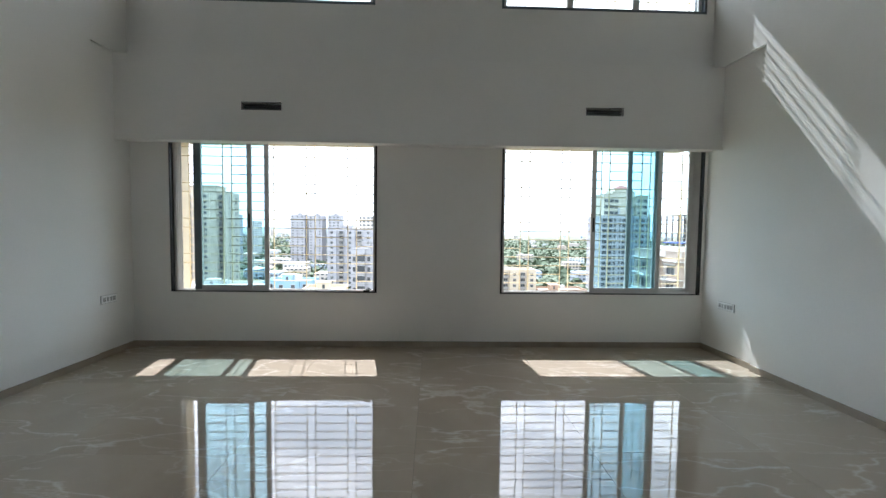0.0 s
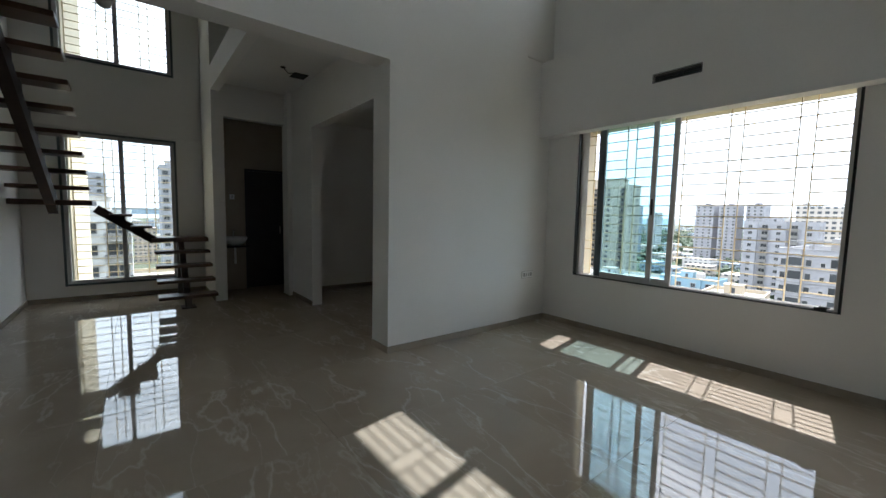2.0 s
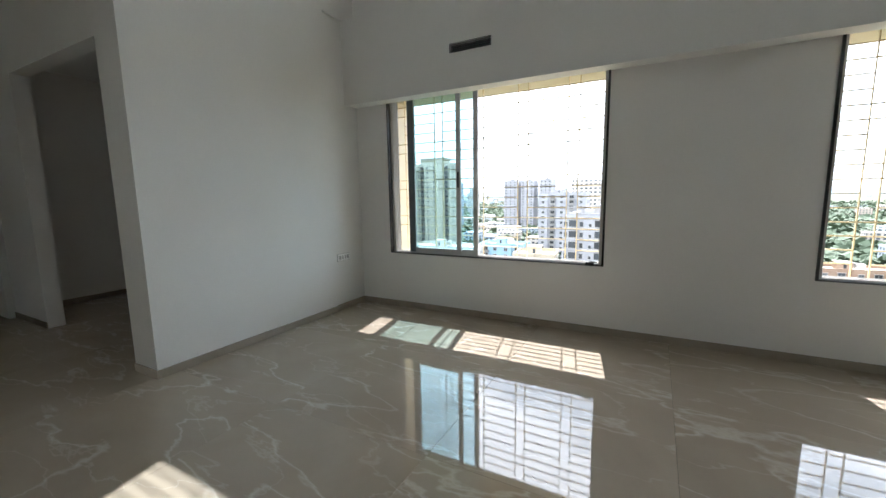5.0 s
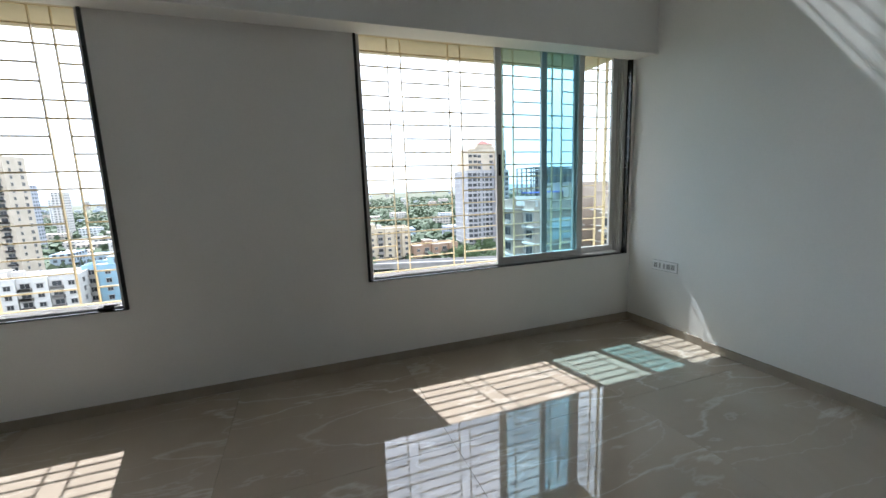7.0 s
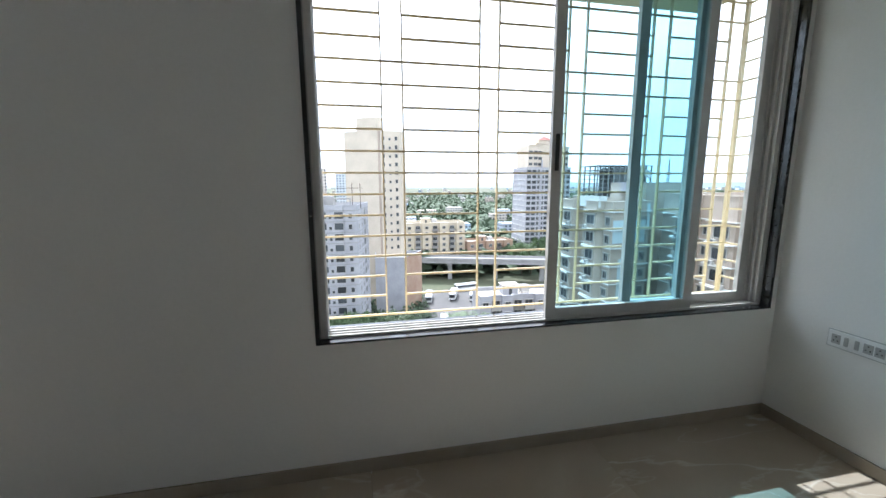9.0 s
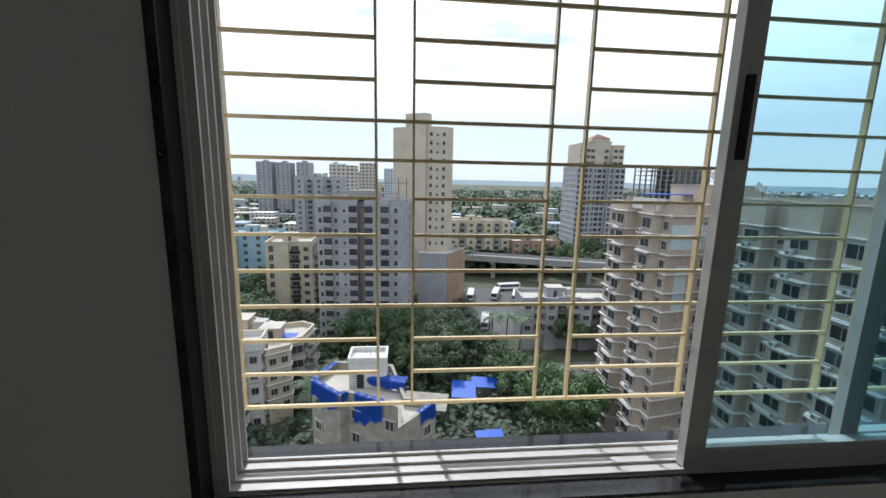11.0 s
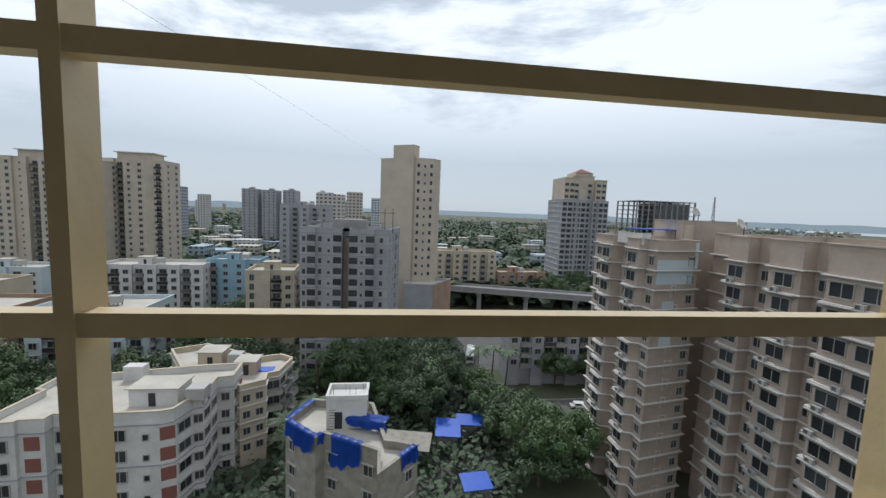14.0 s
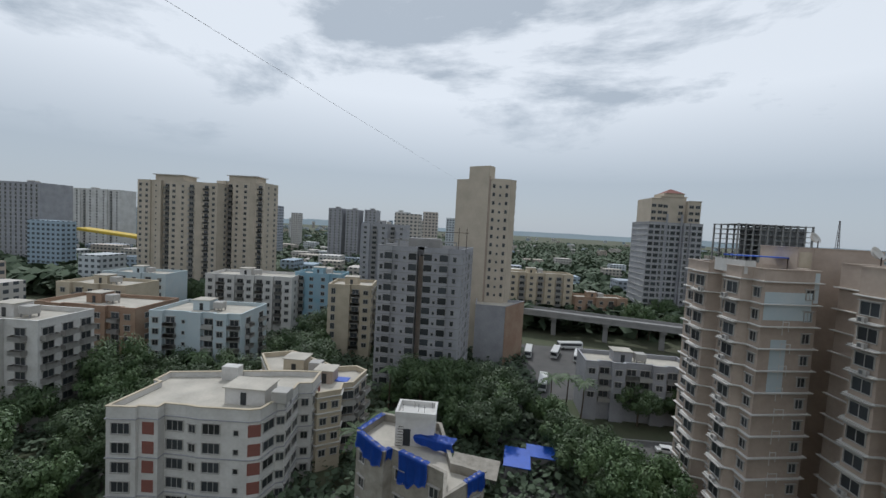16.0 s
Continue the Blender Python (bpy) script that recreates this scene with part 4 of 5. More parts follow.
for n_, (x0, y0, x1, y1, z0, z1) in enumerate(((-12.5, -9.5, -6.5, 8, 54, 68.2), (-6.5, -7, 6.5, 8, 54, 69.6), (6.5, -9.5, 13, 8, 54, 67.4), (-4.5, -5.5, 6, 6, 69.6, 71.4))):
    under("crown", mesh("crown", boxes((x0, y0, z0, x1, y1, z1), (x0 - 0.4, y0 - 0.4, z1 - 0.3, x1 + 0.4, y0, z1)), BEIGE), e, Matrix())
    if n_ < 3:
        for q in range(3):
            for x in ((x0 + x1) / 2 - (1.6 if n_ != 1 else 4), (x0 + x1) / 2 + (1.6 if n_ != 1 else 4)):
                under("window", WIN["w"], e, Matrix.Translation((x, y0, 56.6 + 3.4 * q)))
cap = bmesh.new()
bmesh.ops.create_cone(cap, cap_ends=True, segments=4, radius1=7.2, radius2=0.6, depth=2.6, matrix=Matrix.Translation((0.8, -1, 72.7)) @ pose(0, 0, 0, 0, 0, 45))
under("hipped_roof", mesh("hipped_roof", cap, REDP), e, Matrix())
for x in (-4.2, 3.4):
    under("fin", mesh("fin", boxes((x, -9.7, 0, x + 0.9, -9.0, 60)), GREYW), e, Matrix())
# skeleton under construction
f = new("construction_frame")
f.location = (182, 262, GZ)
tagged(f, "concrete skeleton of a tower under construction", "building")
slab_me = mesh("floor_slab", boxes((-21.5, -12, 0, 21.5, 12, 0.35)), CONC)
col_me = mesh("column", boxes((-0.4, -0.4, 0, 0.4, 0.4, 58.5)), CONC)
for q in range(8, 20):
    under("floor_slab", slab_me, f, Matrix.Translation((0, 0, 3.05 * q)))
for i in range(11):
    for y in (-11.5, 11.5):
        under("column", col_me, f, Matrix.Translation((-21 + 4.2 * i, y, 0)))
under("core", mesh("core", boxes((-6, -8, 0, 19, 9, 57)), GREYW), f, Matrix())

# taupe complex beside the flat
TAUPE = (("taupe end block with thin white ledges and patched render", [(40, 58.8), (48, 60.3), (47.6, 63.2), (50, 64), (50, 76), (39.6, 76), (39.6, 72.5), (38.6, 72), (38.6, 68.5), (40.4, 68), (40.4, 65), (38.8, 64.6), (38.8, 61.4), (40, 61)], -1.7, ["--n", "", "", "", "", "a", "", "l", "", "a", "", "l", "", "n"], 0.6),
         ("taupe stair core with tall blank walls", [(49.6, 66.2), (54.0, 68.9), (60.6, 65.3), (64, 72), (54, 78), (49.8, 74)], 1.3, ["s-s", "-", "-", "", "", ""], 3.0),
         ("long taupe block with stepped bays and air conditioners", [(47.3, 54.3), (47.3, 51.2), (49.0, 51.2), (49.0, 48.8), (47.6, 48.4), (47.6, 44.4), (49.2, 44.2), (49.2, 42), (47.4, 41.6), (47.4, 35.4), (49.4, 35.2), (49.4, 33), (47.6, 32.6), (47.6, 24), (72, 24), (72, 62), (52, 62), (52, 56)], -0.5, ["l", "", "n", "", "l", "", "n", "", "ll", "", "n", "", "ll", "", "", "", "", "l"], 2.3))
for lab, pts, zt, rows, blank in TAUPE:
    o = pts[0]
    g = block(lab, o, [(x - o[0], y - o[1]) for x, y in pts], zt, 0, BROWN, rows, fh=2.95, lowest=-44, ledge=0.0 if "core" in lab else 0.4, ledge_mat=WHITE, blank=blank, group="taupe blocks")
    H = zt - GZ
    if "end" in lab:
        m = pose(0, 0, 0, 0, 0, math.degrees(math.atan2(1.5, 8)))
        under("white_patch", mesh("white_patch", boxes((0.2, -0.035, H - 6.6, 7.2, -0.004, H - 2.9)), SKYB), g, m)
        under("white_patch", mesh("white_patch", boxes((1.7, -0.035, H - 16.4, 4.0, -0.004, H - 9.2)), SKYB), g, m)
        under("white_patch", mesh("white_patch", boxes((7.4, -0.03, H - 4.2, 8.1, -0.004, H - 0.2)), SKYB), g, m)
        for q in range(14):
            z, w_ = H - 8.6 - 2.95 * q, 0.9 + 0.5 * ((q * 5) % 3) / 2
            bm = boxes((3.2, -0.05, z, 3.3, -0.004, z + 2.0), (3.3, -0.05, z + 1.75, 3.3 + w_, -0.004, z + 1.85), (3.2 + w_, -0.05, z + 0.5, 3.3 + w_, -0.004, z + 1.75), (2.4, -0.05, z + 0.9, 3.2, -0.004, z + 1.0))
            under("crack_patch", mesh("crack_patch", bm, WHITE), g, m)
        under("roof_screen", mesh("roof_screen", boxes((-1.0, 2.4, H - 0.9, -0.8, 9, H + 0.9), (-0.8, 2.4, H - 0.9, 0.4, 2.6, H + 0.9)), WHITE), g, Matrix())
        under("roof_sheet", mesh("roof_sheet", boxes((2, 9, H + 1.3, 10, 12, H + 1.45)), TARP), g, Matrix())
        for x in (2.2, 9.6):
            under("sheet_post", mesh("sheet_post", boxes((x, 9.1, H - 0.95, x + 0.12, 9.22, H + 1.3)), STEEL), g, Matrix())
    elif "core" in lab:
        m = pose(0, 0, 0, 0, 0, math.degrees(math.atan2(2.7, 4.4)))
        under("wall_patch", mesh("wall_patch", boxes((0.5, -0.03, H - 9, 4.6, -0.004, H - 0.6)), CREAM), g, m)
        under("wall_patch", mesh("wall_patch", boxes((2.2, -0.03, H - 34, 2.7, -0.004, H - 9)), CREAM), g, m)
    if "end" not in lab:
        dish = bmesh.new()
        bmesh.ops.create_uvsphere(dish, u_segments=16, v_segments=8, radius=1.0)
        bmesh.ops.delete(dish, geom=[v for v in dish.verts if v.co.z > -0.35], context="VERTS")
        under("dish", mesh("dish", dish, WHITE), g, pose(5.5, 3.5, H + 1.9, 60, 0, 20))
        under("dish_mast", mesh("dish_mast", tube(bmesh.new(), (5.5, 3.5, H - 1), (5.5, 3.5, H + 1.2), 0.07, n=8), STEEL), g, Matrix())

# low house with blue tarpaulins
h = block("weathered low house with a roof room and blue tarpaulins", (-4, 50), [(-7.1, 2.7), (-2.8, -1.4), (-2.0, -0.5), (4.3, -4.2), (4.4, -8.0), (8.6, -3.4), (6.3, -2.5), (5.1, -2.2), (3.2, 6.3), (-4.9, 7.8)], -24.5, 0, WEATHER, ["n-", "", "n-n", "", "-n", "", "", "", "", ""], fh=3.1)
under("roof_room", mesh("roof_room", boxes((-2.2, 2.0, 19.57, 2.6, 5.4, 23.2)), WHITE), h, Matrix())
under("room_parapet", mesh("room_parapet", collar([(-2.0, 2.2), (2.4, 2.2), (2.4, 5.2), (-2.0, 5.2)], [(-2.3, 1.9), (2.7, 1.9), (2.7, 5.5), (-2.3, 5.5)], 23.2, 23.8), WHITE), h, Matrix())
under("roof_door", mesh("roof_door", boxes((-1.2, 1.94, 19.6, -0.3, 1.996, 21.7)), PANE), h, Matrix())
under("roof_ladder", mesh("roof_ladder", boxes(*[(-2.0 + 0.02 * k, 1.2 + 0.08 * k, 19.6 + 0.3 * k, -1.3 + 0.02 * k, 1.26 + 0.08 * k, 19.65 + 0.3 * k) for k in range(9)]), BARK), h, Matrix())
for x, y, k in ((-1.5, 3, 1.1), (-0.2, 4.6, 0.9), (1.2, 2.9, 1.2), (2.0, 4.8, 0.8), (0.4, 3.6, 1.0)):
    under("rebar", mesh("rebar", tube(bmesh.new(), (x, y, 23.2), (x, y, 23.2 + k), 0.025, n=5), STEEL), h, Matrix())


def drape(a, c, drop, seed, z=20.72, over=0.5):
    """A creased sheet laid over the parapet from a to c and hanging down outside it."""
    a, c = Vector(a), Vector(c)
    d = (c - a).normalized()
    out, ln = Vector((d.y, -d.x)), (c - a).length
    q = random.Random(seed)
    ph = [q.uniform(0, 6.28) for _ in range(4)]
    bm, rows_ = bmesh.new(), []
    for v_ in range(13):
        s_ = v_ / 12
        line = []
        for u in range(19):
            k = u / 18
            fold = 0.10 * math.sin(k * 19 + ph[0]) + 0.06 * math.sin(k * 41 + ph[1])
            hem = 1 + 0.16 * math.sin(k * 5 + ph[2]) + 0.06 * math.sin(k * 17 + ph[3])
            o = -over * (1 - s_ / 0.25) if s_ < 0.25 else 0.22 + fold * (s_ - 0.2)
            zz = z - (0.06 if s_ < 0.25 else drop * hem * (s_ - 0.25) / 0.75) + 0.05 * math.sin(k * 23 + ph[1]) * (s_ < 0.3)
            p_ = a + d * (ln * k + 0.2 * math.sin(s_ * 4 + ph[0]) * s_) + out * o
            line.append(bm.verts.new((p_.x, p_.y, zz)))
        rows_.append(line)
    for r0, r1 in zip(rows_, rows_[1:]):
        for u in range(18):
            bm.faces.new((r0[u], r0[u + 1], r1[u + 1], r1[u]))
    bmesh.ops.solidify(bm, geom=bm.faces[:], thickness=0.025)
    under("tarpaulin", mesh("tarpaulin", bm, TARP, smooth=True), h, Matrix())


drape((-6.9, 2.5), (-2.9, -1.3), 2.2, 1)
drape((-1.1, -1.0), (2.4, -3.1), 3.3, 2)
drape((-4.9, 7.6), (-7.0, 2.9), 0.6, 3)
drape((-2.7, -1.3), (-2.1, -0.6), 1.2, 4)
drape((0.2, 1.6), (5.0, 0.2), 0.9, 5, 21.2, 1.6)
drape((6.6, -5.6), (8.4, -3.6), 1.6, 6)

# middle distance
for lab, cx, cy, w, d, zt, rz, wall, fs in (
        ("pale blue and white block with stepped terraces", -70, 112, 24, 16, -24.6, 3, SKYB, {"S": "mbs-bmb", "E": "bb"}),
        ("terracotta and cream block with brown balconies", -101, 112, 30, 16, -24.6, 0, ORANGE, {"S": "smbbmbm", "E": "mm"}),
        ("white block with long open balconies", -95, 84, 22, 13, -21.8, 0, WHITE, {"S": "bmb", "E": "bbb"}),
        ("long white block with rows of windows", -86, 165, 34, 16, -22, 6, WHITE, {"S": "mbmbmbmbm", "E": "mm"}),
        ("faded blue block with a blue roof shed", -61, 173, 20, 12, -20.8, 0, BLUEW, {"S": "bmmb", "E": "mm"}),
        ("white and beige narrow block", -38.4, 143, 14.5, 14, -19.8, 6, CREAM, {"S": "t-bm", "E": "mbm"}),
        ("grey residential tower behind trees", -49, 245, 27, 16, 1.5, 0, GREYW, {"S": "mbmbm", "E": "mm"}),
        ("cream apartment row beyond the viaduct", 39, 212, 32, 14, -19, 0, CREAM, {"S": "mbmbmbm"}),
        ("peach low houses beyond the viaduct", 68, 208, 26, 12, -29, 4, ORANGE, {"S": "mbmbm"}),
        ("old stained grey tenement", 46, 109.5, 26, 10, -30, -3, GREYW, {"S": "mbmbbmbm"}),
        ("white block among trees", -24, 196, 18, 14, -19, 0, WHITE, {"S": "mbmb"}),
        ("cream block among trees", -120, 132, 24, 14, -23, 0, CREAM, {"S": "mbmbm"}),
        ("pale block with roof sheds", -135, 165, 26, 14, -24, 4, SKYB, {"S": "mbmbm"}),
        ("grey glass office block far off", -320, 280, 32, 24, 17.5, 0, GREYW, {"S": "tttttttt"}),
        ("white slab tower far off", -396, 410, 60, 20, 22, 0, WHITE, {"S": "mmbmmmbm"}),
        ("pale slab tower far off", -145, 440, 15, 20, 16, 0, GREYW, {"S": "mmm"}),
        ("pale slab tower far off", -126, 440, 14, 20, 15.4, 0, GREYW, {"S": "mmm"}),
        ("pale slab tower far off", -106, 440, 13, 20, 16, 0, GREYW, {"S": "mmm"}),
        ("pale slab tower far off", -75, 440, 9, 12, 15.5, 0, WHITE, {"S": "mm"}),
        ("grey slender tower seen from the stair window", -170, 10.5, 14, 6, 16, 0, GREYW, {"E": "mm"}),
        ("white tower with open balconies seen from the stair", -78, -4.5, 12, 9, 1, 0, WHITE, {"E": "bmb"}),
        ("peach hall with a red roof seen from the stair", -112, 9, 12, 24, -13, 0, CREAM, {"E": "mmmmmm"}),
        ("tall grey tower seen from the stair", -260, -20, 16, 20, 18, 0, GREYW, {"E": "mmmm"})):
    house(lab, cx, cy, w, d, zt, rz, wall, fs, lowest=-41)

# viaduct, buses, car, sheds, mast
via = new("viaduct")
via.location = (60, 182, GZ)
via.rotation_euler = (0, 0, radians(-18))
tagged(via, "long concrete viaduct on single piers", "bridge")
under("deck", mesh("deck", boxes((-90, -4.5, 8.6, 120, 4.5, 10.2), (-90, -4.7, 10.2, 120, -4.4, 11.3), (-90, 4.4, 10.2, 120, 4.7, 11.3)), CONC), via, Matrix())
pier = mesh("pier", boxes((-1, -1, 0, 1, 1, 7.4), (-1.2, -3.6, 7.4, 1.2, 3.6, 8.6)), CONC)
for x in range(-84, 120, 22):
    under("pier", pier, via, Matrix.Translation((x, 0, 0)))


def bus():
    b = new("parked_bus")
    tagged(b, "white parked city bus with dark window band", "bus", "parked buses")
    under("body", mesh("body", bevelled(boxes((-1.25, -5, 0.5, 1.25, 5, 3.0)), 0.18, 2), BUSW), b, Matrix())
    for s in (-1.26, 1.26):
        under("window_band", mesh("window_band", boxes((s - 0.02, -4.4, 1.6, s + 0.02, 4.4, 2.5)), PANE), b, Matrix())
    under("windscreen", mesh("windscreen", boxes((-1.1, -5.03, 1.4, 1.1, -4.98, 2.6)), PANE), b, Matrix())
    wheel = mesh("wheel", tube(bmesh.new(), (-0.15, 0, 0), (0.15, 0, 0), 0.5, n=16), TYRE)
    for x in (-1.15, 1.15):
        for y in (-3.2, 3.0):
            under("wheel", wheel, b, Matrix.Translation((x, y, 0.5)))
    return b


first = bus()
first.matrix_basis = pose(26.4, 124, GZ + 0.05, 0, 0, -14)
for x, y, a in ((26.6, 154, -12), (37, 155.5, -20), (44.5, 152.5, -18), (60, 150, -50), (45, 166, -80)):
    copy_thing(first, pose(x, y, GZ + 0.05, 0, 0, a))
car = new("parked_car")
tagged(car, "white hatchback parked on the street", "car")
bm = boxes((-2, -0.85, 0.3, 2, 0.85, 0.85), (-1.2, -0.75, 0.85, 1.3, 0.75, 1.45))
under("body", mesh("body", bevelled(bm, 0.08, 2), BUSW), car, Matrix())
under("windows", mesh("windows", boxes((-1.0, -0.77, 0.92, 1.1, 0.77, 1.35)), PANE), car, Matrix())
cw = mesh("wheel", tube(bmesh.new(), (0, -0.1, 0), (0, 0.1, 0), 0.32, n=14), TYRE)
for x in (-1.25, 1.25):
    for y in (-0.8, 0.8):
        under("wheel", cw, car, Matrix.Translation((x, y, 0.32)))
car.matrix_basis = pose(47, 92, GZ + 0.04, 0, 0, -8)
for x, y, a, w, d in ((13.2, 80, -8, 4.2, 5), (19, 82.5, -8, 6.5, 3), (15.5, 64, 5, 4, 3), (5, 76, -12, 8, 4.5)):
    s = new("shed")
    s.matrix_basis = pose(x, y, GZ + 0.05, 0, 0, a)
    tagged(s, "small shed under a blue tarpaulin roof" if w < 7 else "low shed under rusty sheets", "shed")
    under("wall", mesh("wall", boxes((-w / 2, -d / 2, 0, w / 2, d / 2, 2.8)), CONC), s, Matrix())
    under("roof", mesh("roof", boxes((-w / 2 - 0.4, -d / 2 - 0.4, 2.8, w / 2 + 0.4, d / 2 + 0.4, 2.95)), TARP if w < 7 else WEATHER), s, pose(0, 0, 0.3, 6, 0, 0))
mast = new("radio_mast")
mast.location = (208, 240, GZ)
tagged(mast, "steel lattice radio mast far off", "mast")
for x, y in ((-2, -2), (2, -2), (2, 2), (-2, 2)):
    under("leg", mesh("leg", tube(bmesh.new(), (x, y, 0), (x * 0.08, y * 0.08, 62), 0.25, 0.12, 6), STEEL), mast, Matrix())
for q in range(14):
    z, k = 30 + 2.2 * q, 2 * (1 - (30 + 2.2 * q) / 67)
    under("brace", mesh("brace", tube(tube(bmesh.new(), (-k, -k, z), (k, -k, z + 2), 0.08, n=5), (k, -k, z), (-k, -k, z + 2), 0.08, n=5), STEEL), mast, Matrix())
cable = bmesh.new()
pts = [Vector((-18.5, 5.25, 12.3)).lerp(Vector((-3.9, 157.6, 19.9)), i / 16) for i in range(17)]
for p, q in zip(pts, pts[1:]):
    tube(cable, p, q, 0.012, n=5, caps=False)
solid("overhead_cable", cable, RUBBER, "thin black overhead cable to the beige tower", "cable", "")


# ---- trees ----
def tree(seed, height, spread, clumps, leaves):
    r = random.Random(seed)
    t = new("tree")
    tagged(t, "dense dark green broadleaf tree", "tree")
    bm = bmesh.new()
    tube(bm, (0, 0, 0), (0.2, 0.1, height * 0.45), 0.35, 0.2, 9)
    cs = []
    for i in range(clumps):
        a, q = r.uniform(0, 6.283), math.sqrt(r.random())
        c = Vector((math.cos(a) * q * spread, math.sin(a) * q * spread, height * (0.42 + 0.5 * r.random() * (1.15 - 0.6 * q))))
        cs.append(c)
        if i % 2 == 0:
            tube(bm, (0.2, 0.1, height * r.uniform(0.25, 0.44)), c, 0.13, 0.03, 6, False)
    under("trunk", mesh("trunk", bm, BARK), t, Matrix())
    v, f = [], []
    for c in cs:
        size = spread * r.uniform(0.26, 0.46)
        for _ in range(leaves):
            d = Vector((r.gauss(0, 1), r.gauss(0, 1), r.gauss(0, 0.75))).normalized() * size * r.random() ** 0.4
            p, n = c + d, (d.normalized() + Vector((r.uniform(-0.7, 0.7), r.uniform(-0.7, 0.7), r.uniform(0, 0.9)))).normalized()
            u = n.orthogonal().normalized()
            u.rotate(Matrix.Rotation(r.uniform(0, 6.28), 3, n))
            w, s = n.cross(u), r.uniform(0.11, 0.26)
            k = len(v)
            v += [p - u * s * 1.5, p - w * s * 0.7, p + u * s * 1.5, p + w * s * 0.7]
            f.append((k, k + 1, k + 2, k + 3))
    me = bpy.data.meshes.new("crown")
    me.from_pydata(v, [], f)
    me.materials.append(LEAF)
    under("crown", me, t, Matrix())
    return t


def palm(seed):
    r = random.Random(seed)
    t = new("palm_tree")
    tagged(t, "coconut palm with drooping fronds", "tree")
    under("trunk", mesh("trunk", tube(tube(bmesh.new(), (0, 0, 0), (0.4, 0, 6), 0.22, 0.17, 8), (0.4, 0, 6), (0.5, 0.1, 11), 0.17, 0.13, 8), BARK), t, Matrix())
    for i in range(16):
        a, v, f = i * 2.4, [], []
        up = r.uniform(0.1, 1.0)
        for k in range(9):
            s = k / 8
            rad, z = 3.6 * s, 11 + up * 2.2 * s - 2.6 * s * s * (1.2 - 0.5 * up)
            w = 0.75 * math.sin(math.pi * min(1, 0.12 + s * 0.88))
            c = Vector((0.5 + rad * math.cos(a), 0.1 + rad * math.sin(a), z))
            n = Vector((-math.sin(a), math.cos(a), 0))
            v += [c - n * w - Vector((0, 0, 0.35 * w)), c, c + n * w - Vector((0, 0, 0.35 * w))]
        for k in range(8):
            f += [(3 * k, 3 * k + 1, 3 * k + 4), (3 * k + 1, 3 * k + 2, 3 * k + 4)]
        me = bpy.data.meshes.new("frond")
        me.from_pydata(v, [], f)
        me.materials.append(LEAF)
        under("frond", me, t, Matrix())
    return t


kinds = [tree(1, 12, 4.6, 24, 330), tree(2, 14, 5.4, 28, 330), tree(3, 9.5, 4.0, 20, 300)]
palms = [palm(5)]
for i, k in enumerate(kinds):
    k.matrix_basis = Matrix.Translation((4 + 9 * i, 101 - 2 * i, GZ))
palms[0].matrix_basis = Matrix.Translation((-9.5, 74, GZ))
r = random.Random(11)
for x0, x1, y0, y1, n in ((-100, -44, 74, 100, 34), (-16, 10, 90, 108, 15), (42, 60, 98, 104, 6), (2, 14, 88, 96, 5), (22, 30, 76, 86, 4), (-52, -34, 100, 128, 14), (-60, -20, 142, 158, 14), (-110, -70, 124, 142, 12), (82, 110, 100, 150, 16), (-7, 6, 108, 135, 7), (24, 33, 66, 76, 5), (-78, -56, 46, 72, 14), (-135, -60, 180, 192, 22), (80, 130, 185, 215, 12)):
    for _ in range(n):
        s = r.uniform(0.75, 1.25)
        copy_thing(r.choice(kinds), Matrix.Translation((r.uniform(x0, x1), r.uniform(y0, y1), GZ)) @ pose(0, 0, 0, 0, 0, r.uniform(0, 360)) @ Matrix.Diagonal((s, s, s * r.uniform(0.85, 1.15), 1)))
for x, y in ((-13, 77), (-11, 72), (-16, 100), (24, 102), (28, 104), (31, 101), (-15, 70), (-66, 100), (-48, 104), (-8, 100)):
    copy_thing(palms[0], Matrix.Translation((x, y, GZ)) @ pose(0, 0, 0, 0, 0, r.uniform(0, 360)))


# ---- far town, woods and hills ----
def leaf_heap(name, n, where, size, label):
    v, f = [], []
    for _ in range(n):
        x, y, h = where()
        for _ in range(7):
            p = Vector((x + r.gauss(0, size * 0.6), y + r.gauss(0, size * 0.6), GZ + h * r.random() ** 0.6))
            u = Vector((r.gauss(0, 1), r.gauss(0, 1), r.gauss(0, 0.6))).normalized()
            w = u.cross(Vector((r.gauss(0, 0.4), r.gauss(0, 0.4), 1))).normalized()
            s = size * r.uniform(0.25, 0.5)
            k = len(v)
            v += [p - u * s, p - w * s, p + u * s, p + w * s]
            f.append((k, k + 1, k + 2, k + 3))
    me = bpy.data.meshes.new(name)
    me.from_pydata(v, [], f)
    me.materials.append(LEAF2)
    tagged(new(name, me), label, "woods", kind="stuff")


def spot():
    y = 200 + 1500 * r.random() ** 2
    return r.uniform(-1.3, 1.3) * y, y, r.uniform(5, 12)


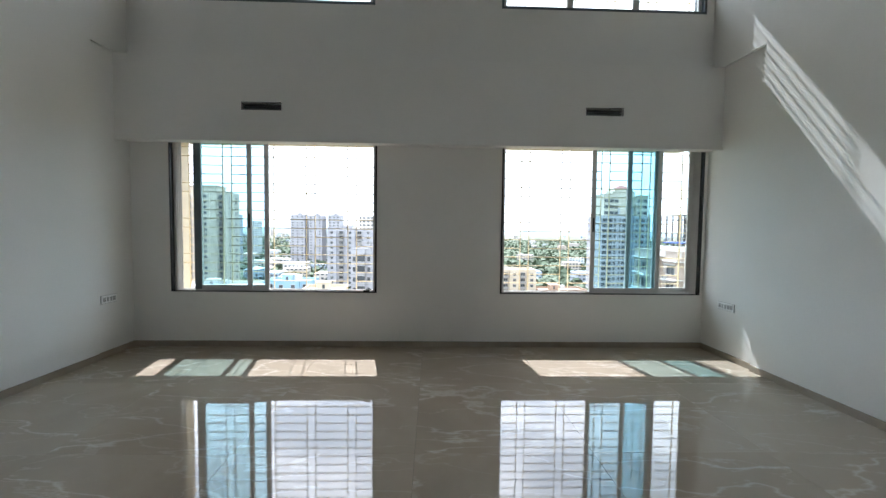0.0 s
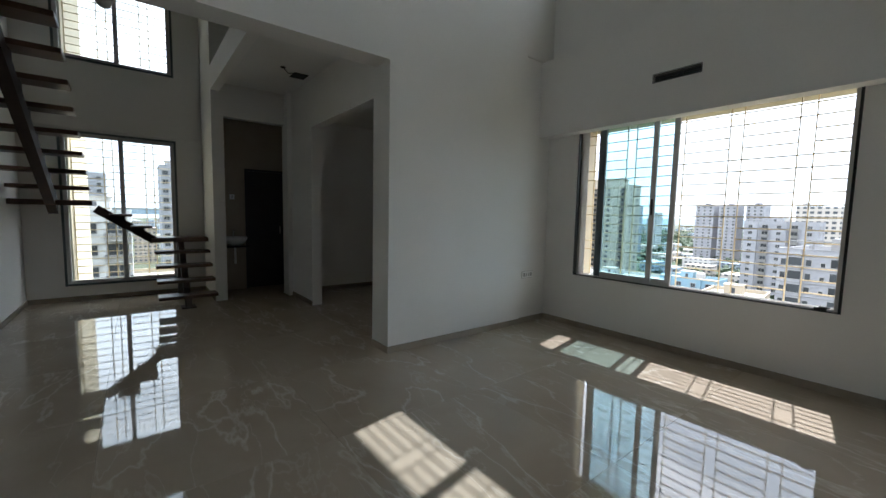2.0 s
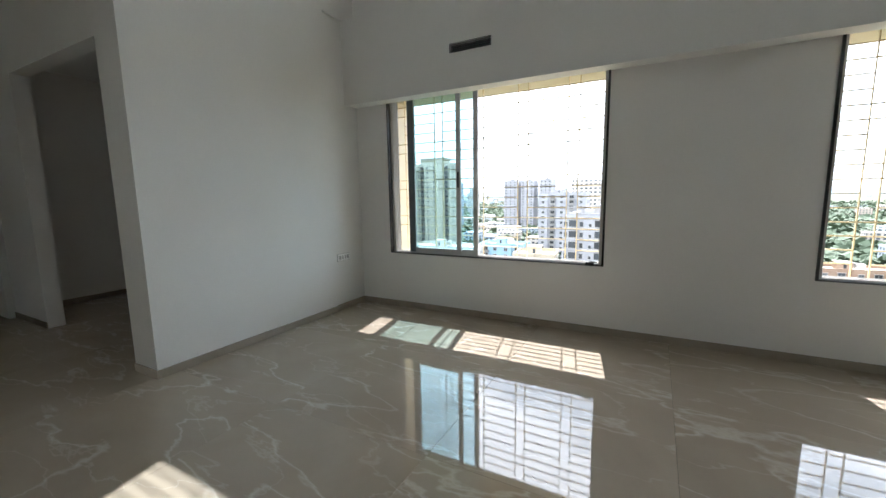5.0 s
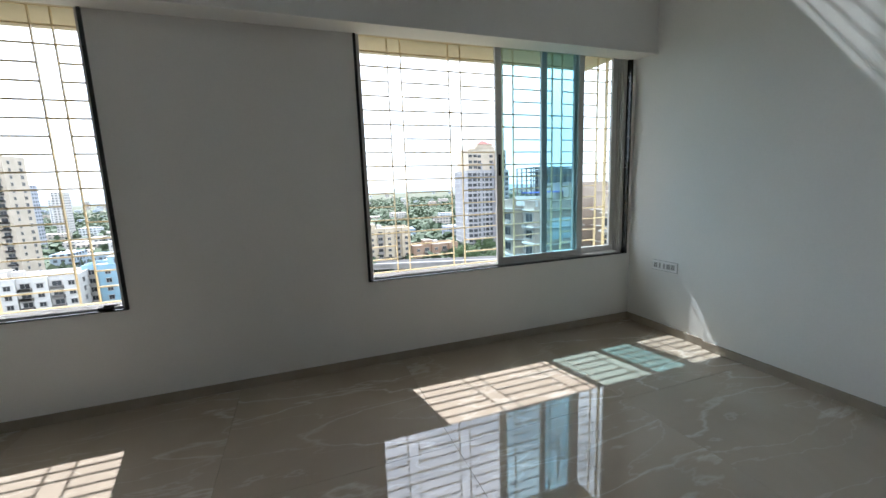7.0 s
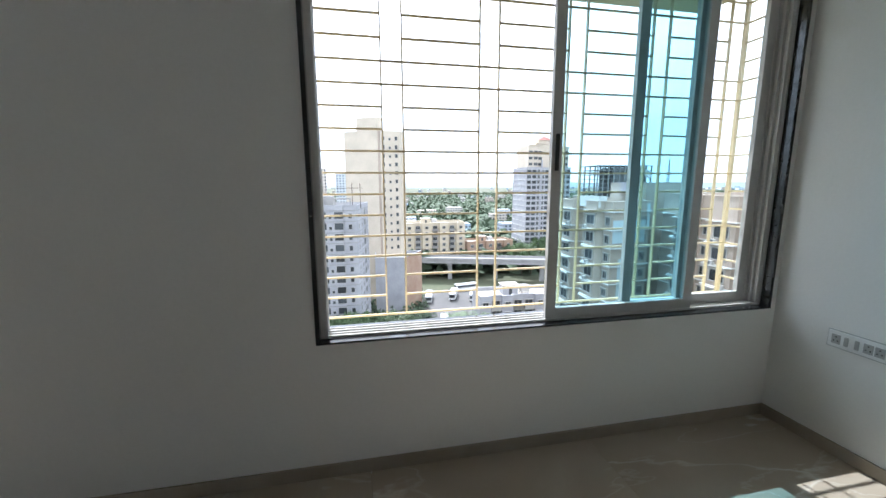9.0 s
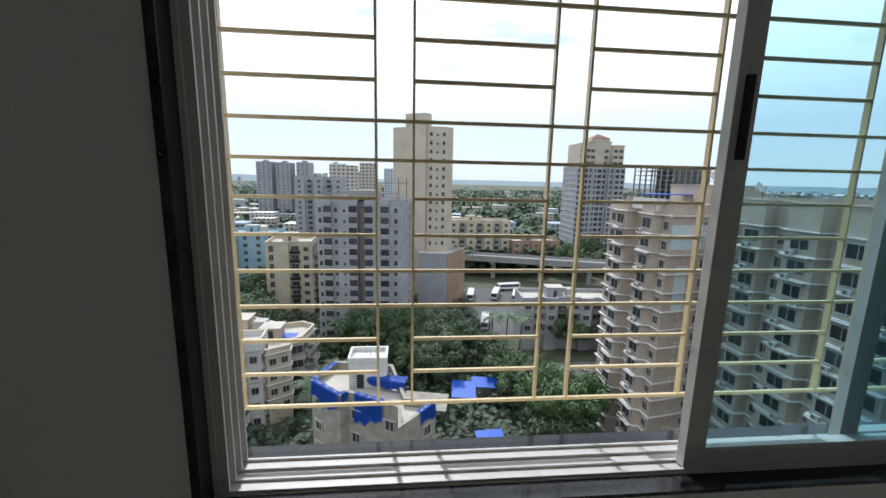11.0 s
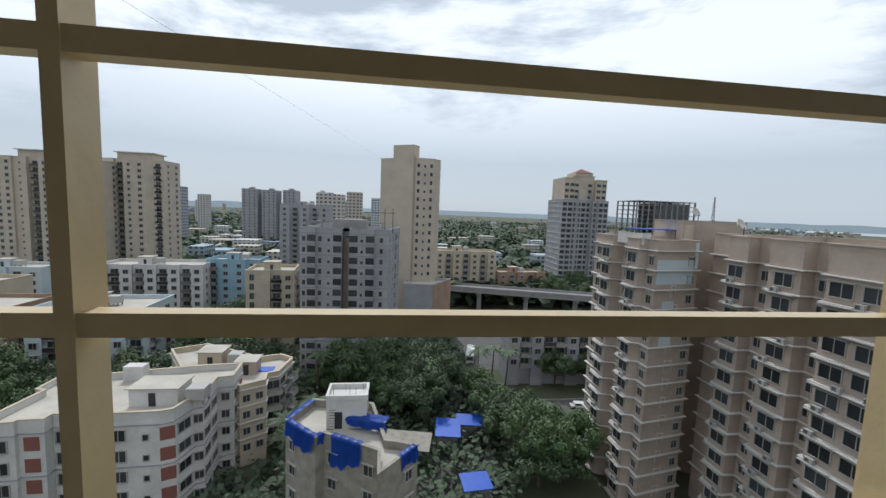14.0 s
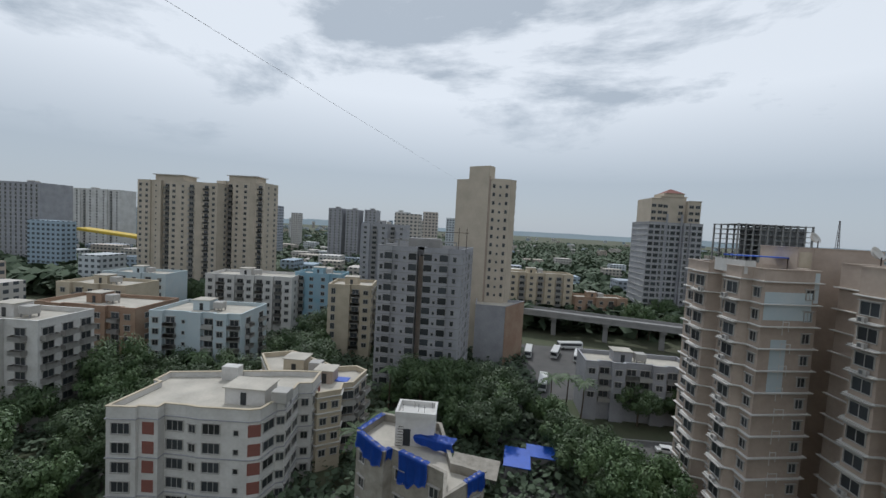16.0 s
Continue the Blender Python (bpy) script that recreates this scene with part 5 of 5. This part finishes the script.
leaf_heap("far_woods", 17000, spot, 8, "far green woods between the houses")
leaf_heap("undergrowth", 5200, lambda: (r.uniform(-110, 24), r.uniform(58, 170), r.uniform(0.8, 3.2)), 1.5, "low green scrub between the houses")
v, f = [], []
for i in range(900):
    y = 235 + 2600 * r.random() ** 1.6
    x = r.uniform(-1.35, 1.35) * y
    if abs(x) < 0.9 * y and x > 0.12 * y and r.random() < 0.7:
        continue
    w, d, h = r.uniform(9, 26), r.uniform(9, 18), r.uniform(7, 18) if r.random() < 0.9 or x > 0 else r.uniform(30, 70)
    k = len(v)
    v += [(x + a * w, y + b * d, GZ + c * h) for a in (0, 1) for b in (0, 1) for c in (0, 1)]
    f += [tuple(k + j for j in q) for q in ((0, 1, 3, 2), (4, 6, 7, 5), (0, 4, 5, 1), (2, 3, 7, 6), (0, 2, 6, 4), (1, 5, 7, 3))]
for i in range(160):
    y = r.uniform(60, 420)
    x = -9 - y * r.uniform(0.6, 6)
    if y < 240 and x > -180:
        continue
    w, d, h = r.uniform(10, 24), r.uniform(10, 18), r.uniform(9, 30)
    k = len(v)
    v += [(x + a * w, (y - 200) + b * d, GZ + c * h) for a in (0, 1) for b in (0, 1) for c in (0, 1)] if x < -200 else [(x + a * w, y + b * d, GZ + c * h) for a in (0, 1) for b in (0, 1) for c in (0, 1)]
    f += [tuple(k + j for j in q) for q in ((0, 1, 3, 2), (4, 6, 7, 5), (0, 4, 5, 1), (2, 3, 7, 6), (0, 2, 6, 4), (1, 5, 7, 3))]
me = bpy.data.meshes.new("far_town")
me.from_pydata(v, [], f)
me.materials.append(CITY)
tagged(new("far_town", me), "far grey and cream blocks of the town", "town", kind="stuff")
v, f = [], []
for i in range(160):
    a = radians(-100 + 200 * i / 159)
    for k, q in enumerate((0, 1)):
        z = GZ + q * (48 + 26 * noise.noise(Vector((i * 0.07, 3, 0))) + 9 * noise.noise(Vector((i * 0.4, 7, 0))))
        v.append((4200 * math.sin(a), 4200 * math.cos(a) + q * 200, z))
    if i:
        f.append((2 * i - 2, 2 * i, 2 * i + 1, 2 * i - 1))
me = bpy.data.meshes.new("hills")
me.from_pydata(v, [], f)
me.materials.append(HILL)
tagged(new("hills", me), "low hills on the skyline with haze painted in as blue-grey", "hills", kind="structure")
tagged(under("yellow_canopy", mesh("yellow_canopy", bevelled(boxes((-22, -6, 0, 22, 6, 2)), 0.5), YELLOW), None, pose(-240, 262, -16, 0, 6, 10)), "long yellow station canopy far off", "canopy", kind="structure")


# ---- floor tiles ----
TILE = 1.2
tile_mesh = mesh("floor_tile", bevelled(boxes((0.0006, 0.0006, -0.02, TILE - 0.0006, TILE - 0.0006, 0)), 0.0006, 1), MARBLE)
for i in range(10):
    for j in range(5):
        x, y = XE - TILE * (i + 1), YN - TILE * (j + 1)
        t = new("floor_tile", tile_mesh)
        t.location = (x, y, FL)
        t.parent = floor
